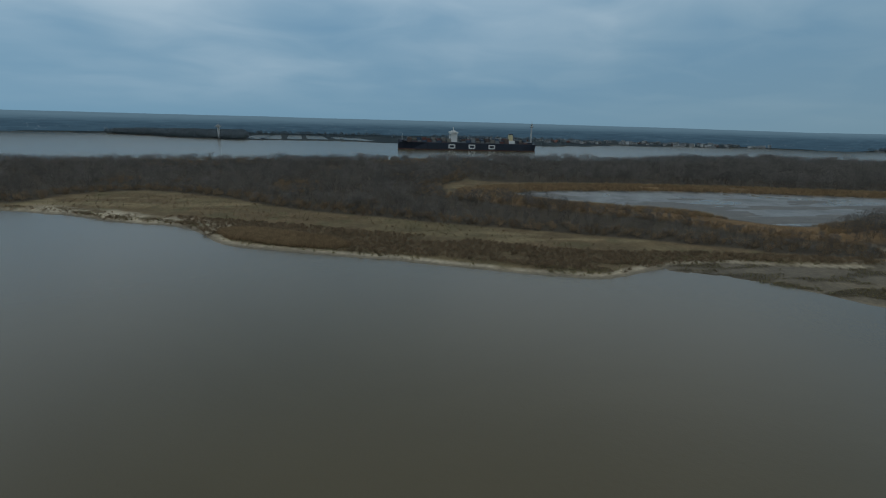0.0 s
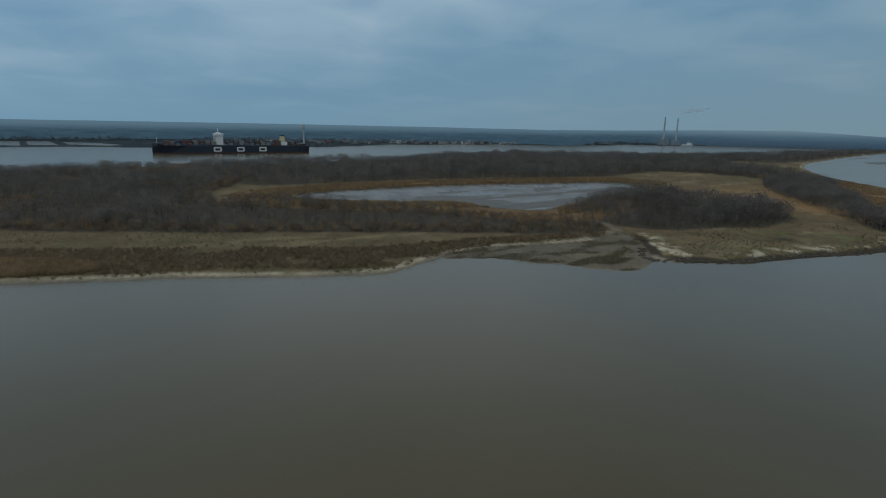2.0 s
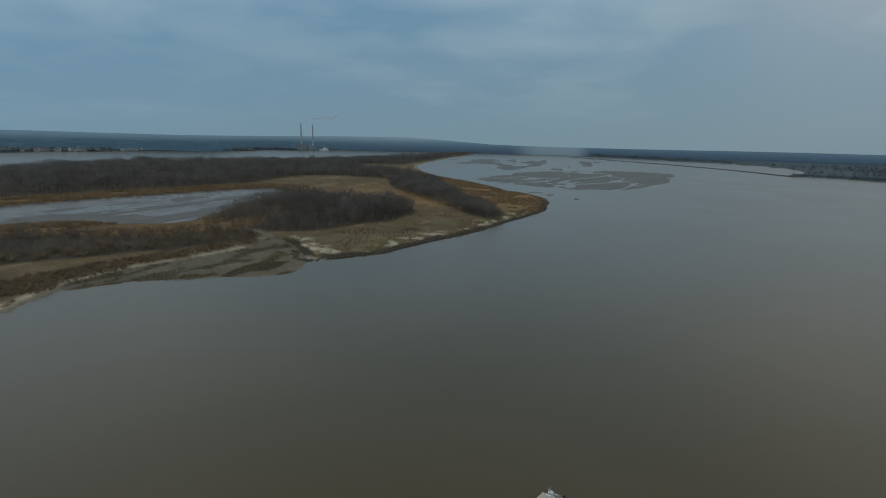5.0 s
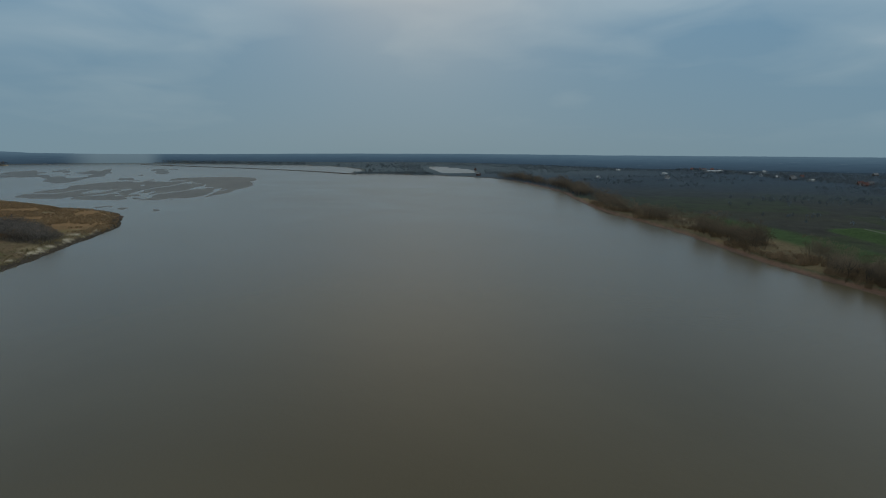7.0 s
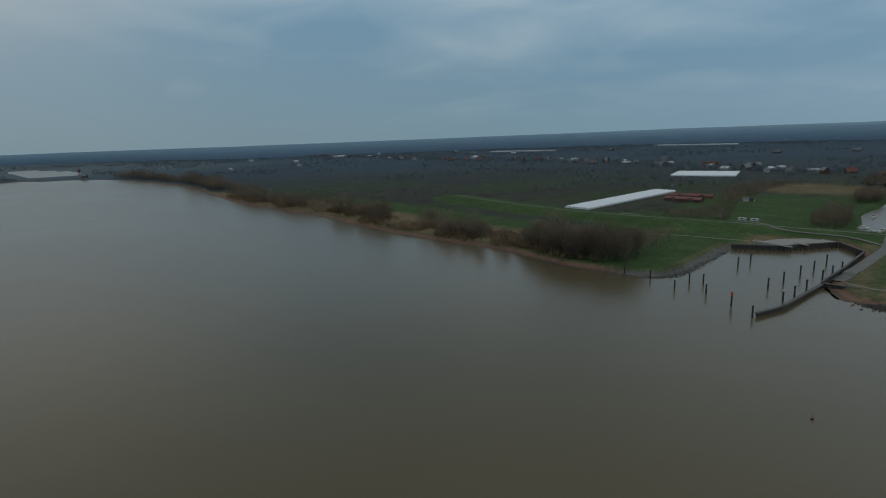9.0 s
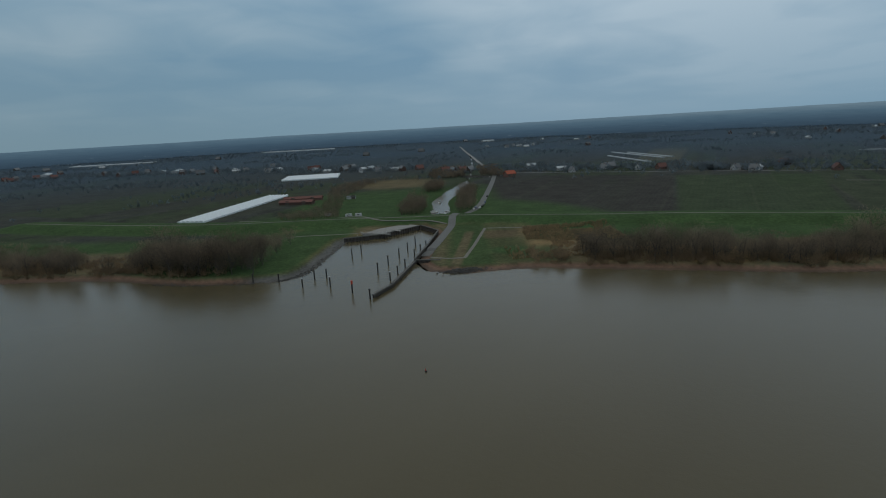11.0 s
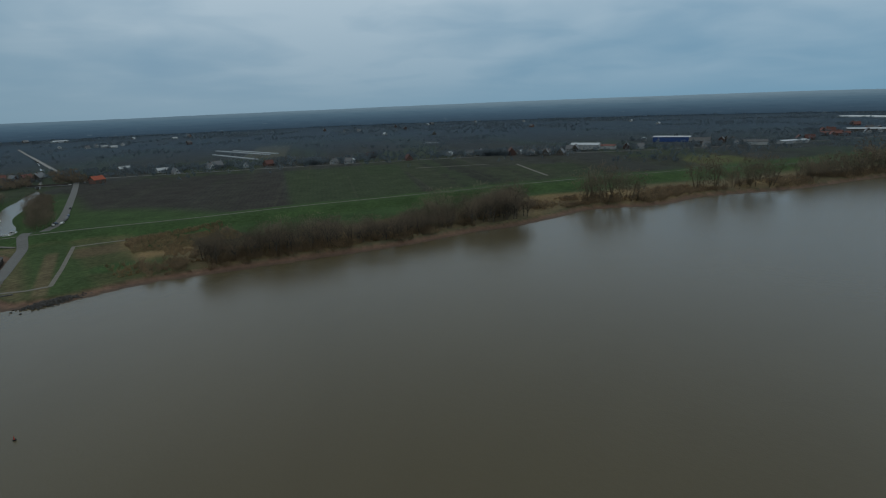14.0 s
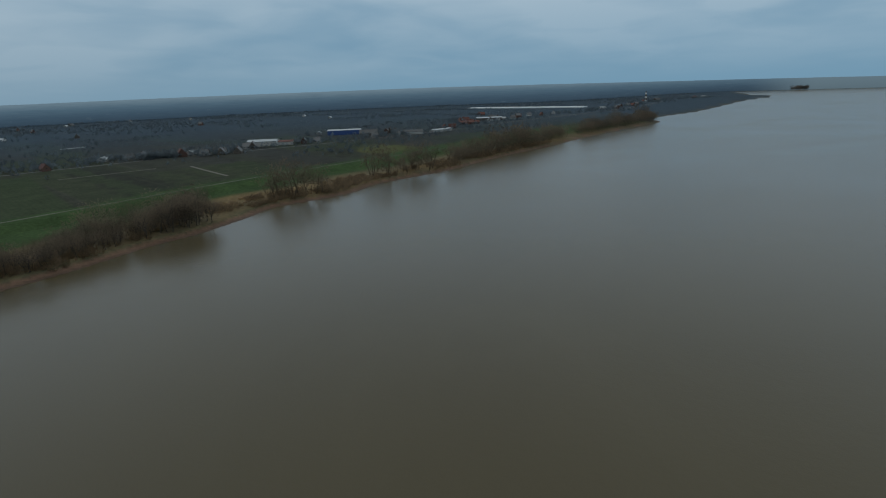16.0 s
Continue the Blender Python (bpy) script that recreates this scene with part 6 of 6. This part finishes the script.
plant.location = (2350, 2225, ground_z(2350, 2225))


# thin steam from the chimneys
def steam():
    m, N, pos = material("steam")
    n = N.noise(pos, 0.02, 2)
    a = N.add("ShaderNodeBsdfDiffuse", {0: (0.8, 0.82, 0.84, 1)})
    t = N.add("ShaderNodeBsdfTransparent")
    N.add("ShaderNodeOutputMaterial", {0: N.add("ShaderNodeMixShader", {0: N.add("ShaderNodeMapRange", {0: n, 1: 0.3, 2: 0.75, 3: 0.05, 4: 0.34}).outputs[0], 1: t.outputs[0], 2: a.outputs[0]}).outputs[0]})
    bm = bmesh.new()
    rings = []
    for k in range(19):
        u = k / 18
        c = Vector((2378 + 105 * u, 2246 - 180 * u, 149 + 46 * u ** 0.6))
        r = (3 + 15 * u ** 0.7) * (0.75 + 0.5 * random.random()) * (1 - 0.97 * u ** 8)
        rings.append([bm.verts.new(c + Vector((0.5 * r * math.cos(a), 0.9 * r * math.cos(a), 0.8 * r * math.sin(a))) * random.uniform(0.8, 1.2)) for a in [j * math.pi / 5 for j in range(10)]])
    for p, q in zip(rings[:-1], rings[1:]):
        for j in range(10):
            bm.faces.new((p[j], p[(j + 1) % 10], q[(j + 1) % 10], q[j]))
    me = bpy.data.meshes.new("steam_plume")
    bm.to_mesh(me)
    bm.free()
    for p in me.polygons:
        p.use_smooth = True
    me.materials.append(m)
    tagged(new("steam_plume", me), "thin white steam drifting from the chimneys", "steam", kind="stuff")


steam()


# ---------------------------------------------------------------- town and quays of the north shore
def town_block(ln, wd, tall, label, wall, roof):
    root = tagged(new("apartment_building"), label, "building")
    part("wall", *block(0, 0, -1, ln, wd, tall + 1), wall, root)
    part("roof", *block(0, 0, tall, ln + 0.8, wd + 0.8, 0.6), roof, root)
    for st in range(int(tall / 3)):
        for s in (-1, 1):
            part("window_band", *block(0, s * (wd / 2 + 0.03), 0.9 + st * 3, ln * 0.9, 0.1, 1.3), M_GLASS, root)
    return root


TOWN = [town_block(26, 12, 9, "white apartment block on the north shore", M_WHITE, M_GREYROOF), town_block(18, 11, 12, "pale apartment block on the north shore", M_WHITE, M_PALEROOF), town_block(40, 16, 6, "low white waterfront building", M_WHITE, M_PALEROOF)]
placed = 0
for k in range(110):
    bx = random.uniform(520, 1650) if k < 80 else random.uniform(-200, 2600)
    by = 2240 + random.uniform(20, 330) + (60 if bx > 1100 else 0)
    if ground_z(bx, by) < 1.0:
        continue
    m = pose(bx, by, ground_z(bx, by), 0, 0, random.uniform(-35, 35))
    if placed < 3:
        TOWN[placed].matrix_world = m
    elif random.random() < 0.45:
        copy_thing(TOWN[random.randrange(3)], m)
    else:
        place_house(random.choice((0, 1, 1, 3)), bx, by, random.uniform(0, 180))
    placed += 1
for k in range(70):
    bx, by = random.uniform(150, 2200), random.uniform(2260, 2660)
    z = ground_z(bx, by)
    if z > 1.0 and math.hypot(bx, by) < rim_at(bx, by) - 40:
        copy_thing(TOWN[random.randrange(3)], pose(bx, by, z, 0, 0, random.uniform(-40, 40)))
for bx, by, rz in ((1960, 2290, 5), (2035, 2285, 0), (1180, 2262, 8)):
    copy_thing(TOWN[2], pose(bx, by, ground_z(bx, by), 0, 0, rz))
ferry = tagged(new("ferry"), "white ship lying far off by the power station", "ship")
part("hull", *block(0, 0, -1, 70, 14, 7, 0, 1.04), M_SHIPWHITE, ferry)
part("house", *block(14, 0, 6, 24, 12, 9), M_SHIPWHITE, ferry)
part("mast", *block(8, 0, 15, 1, 1, 10), M_SHIPWHITE, ferry)
ferry.location = (2480, 2180, 0)

# ---------------------------------------------------------------- training wall to the east
line = rounded([(1800, -118), (2090, 49), (2397, 289), (2683, 573), (3000, 860)], False, 12)
vs, fs, m = [], [], 0
for (ax, ay), (bx, by) in zip(line[:-1], line[1:]):
    ln = math.hypot(bx - ax, by - ay)
    v, f = block((ax + bx) / 2, (ay + by) / 2, -2.0, ln + 1, 10, 3.7 + random.uniform(-0.2, 0.2), math.degrees(math.atan2(by - ay, bx - ax)), 0.96)
    vs += [tuple(p) for p in v]
    fs += [tuple(int(i) + m for i in q) for q in f]
    m += 8
tagged(part("training_wall", vs, fs, M_STONE), "long low dark stone wall in the river", "river wall", kind="structure")

# ---------------------------------------------------------------- motor yacht below the camera
M_CREAM = plain("cream_gelcoat", (0.50, 0.47, 0.38), 0.45, 0.1, 0.6)


def yacht():
    root = tagged(new("motor_yacht"), "white motor yacht with an upper deck and a dinghy", "yacht")
    L, W = 11.0, 3.7
    outline = [(-0.5, 0.40), (-0.1, 0.5), (0.2, 0.44), (0.38, 0.26), (0.5, 0.0), (0.38, -0.26), (0.2, -0.44), (-0.1, -0.5), (-0.5, -0.40)]
    n = len(outline)
    v = [(a * L * k2, b * W * k, z) for z, k, k2 in ((-0.5, 0.6, 0.9), (0.5, 0.9, 0.97), (1.5, 1.0, 1.0)) for a, b in outline]
    f = [(k + o * n, (k + 1) % n + o * n, (k + 1) % n + (o + 1) * n, k + (o + 1) * n) for o in range(2) for k in range(n)]
    part("hull", v, f + [tuple(range(2 * n, 3 * n))], M_SHIPWHITE, root)
    cabin = part("cabin", *block(0.6, 0, 1.5, 4.4, 2.9, 1.7, 0, 0.88), M_CREAM, root)
    for s in (-1, 1):
        for k in range(3):
            part("window", *block(-0.7 + k * 1.3, s * 1.38, 2.1, 1.0, 0.12, 0.75), M_GLASS, cabin)
    for s in (-0.85, 0.0, 0.85):
        part("windscreen", *block(2.68, s, 2.05, 0.14, 0.72, 0.85), M_GLASS, cabin)
    part("roof", *block(0.3, 0, 3.2, 3.9, 3.0, 0.18, 0, 0.96), M_CREAM, root)
    part("mast", *merged([drum(-1.5, 0.3, 3.3, 5.6, 0.10, 0.06, 8), block(-1.5, 0.3, 4.8, 0.1, 1.1, 0.12)]), M_CREAM, root)
    part("searchlight", *block(-1.1, 0.2, 3.4, 0.5, 1.2, 0.35, 10), M_SHIPWHITE, root)
    part("radar_dome", *merged([drum(-2.9, -0.2, 2.6, 3.3, 0.62, 0.62, 14), drum(-2.9, -0.2, 3.3, 3.6, 0.62, 0.25, 14)]), M_SHIPWHITE, root)
    part("life_raft", *merged([drum(-1.9, 0.8, 2.3, 2.9, 0.75, 0.75, 14), drum(-1.9, 0.8, 2.9, 3.05, 0.75, 0.4, 14)]), M_CREAM, root, "round cream-covered life raft")
    din = part("dinghy", *merged([block(-4.2, 1.1 + s * 0.55, 1.7, 2.6, 0.42, 0.5, -62, 0.8) for s in (-1, 1)] + [block(-4.2, 1.1, 1.7, 2.3, 0.9, 0.25, -62), block(-3.9, 0.2, 1.75, 0.5, 1.2, 0.5, -62)]), M_CONCRETE, root, "grey inflatable dinghy on the aft deck")
    part("outboard", *block(-4.6, 2.3, 1.8, 0.4, 0.4, 0.9), M_RUBBER, din)
    part("rail", *merged([block(3.4, s * 1.15, 2.1, 3.4, 0.06, 0.06, -s * 14) for s in (-1, 1)]), M_STEEL, root)
    root.matrix_world = pose(104.1, 30.3, 0, 0, 0, 168)


yacht()
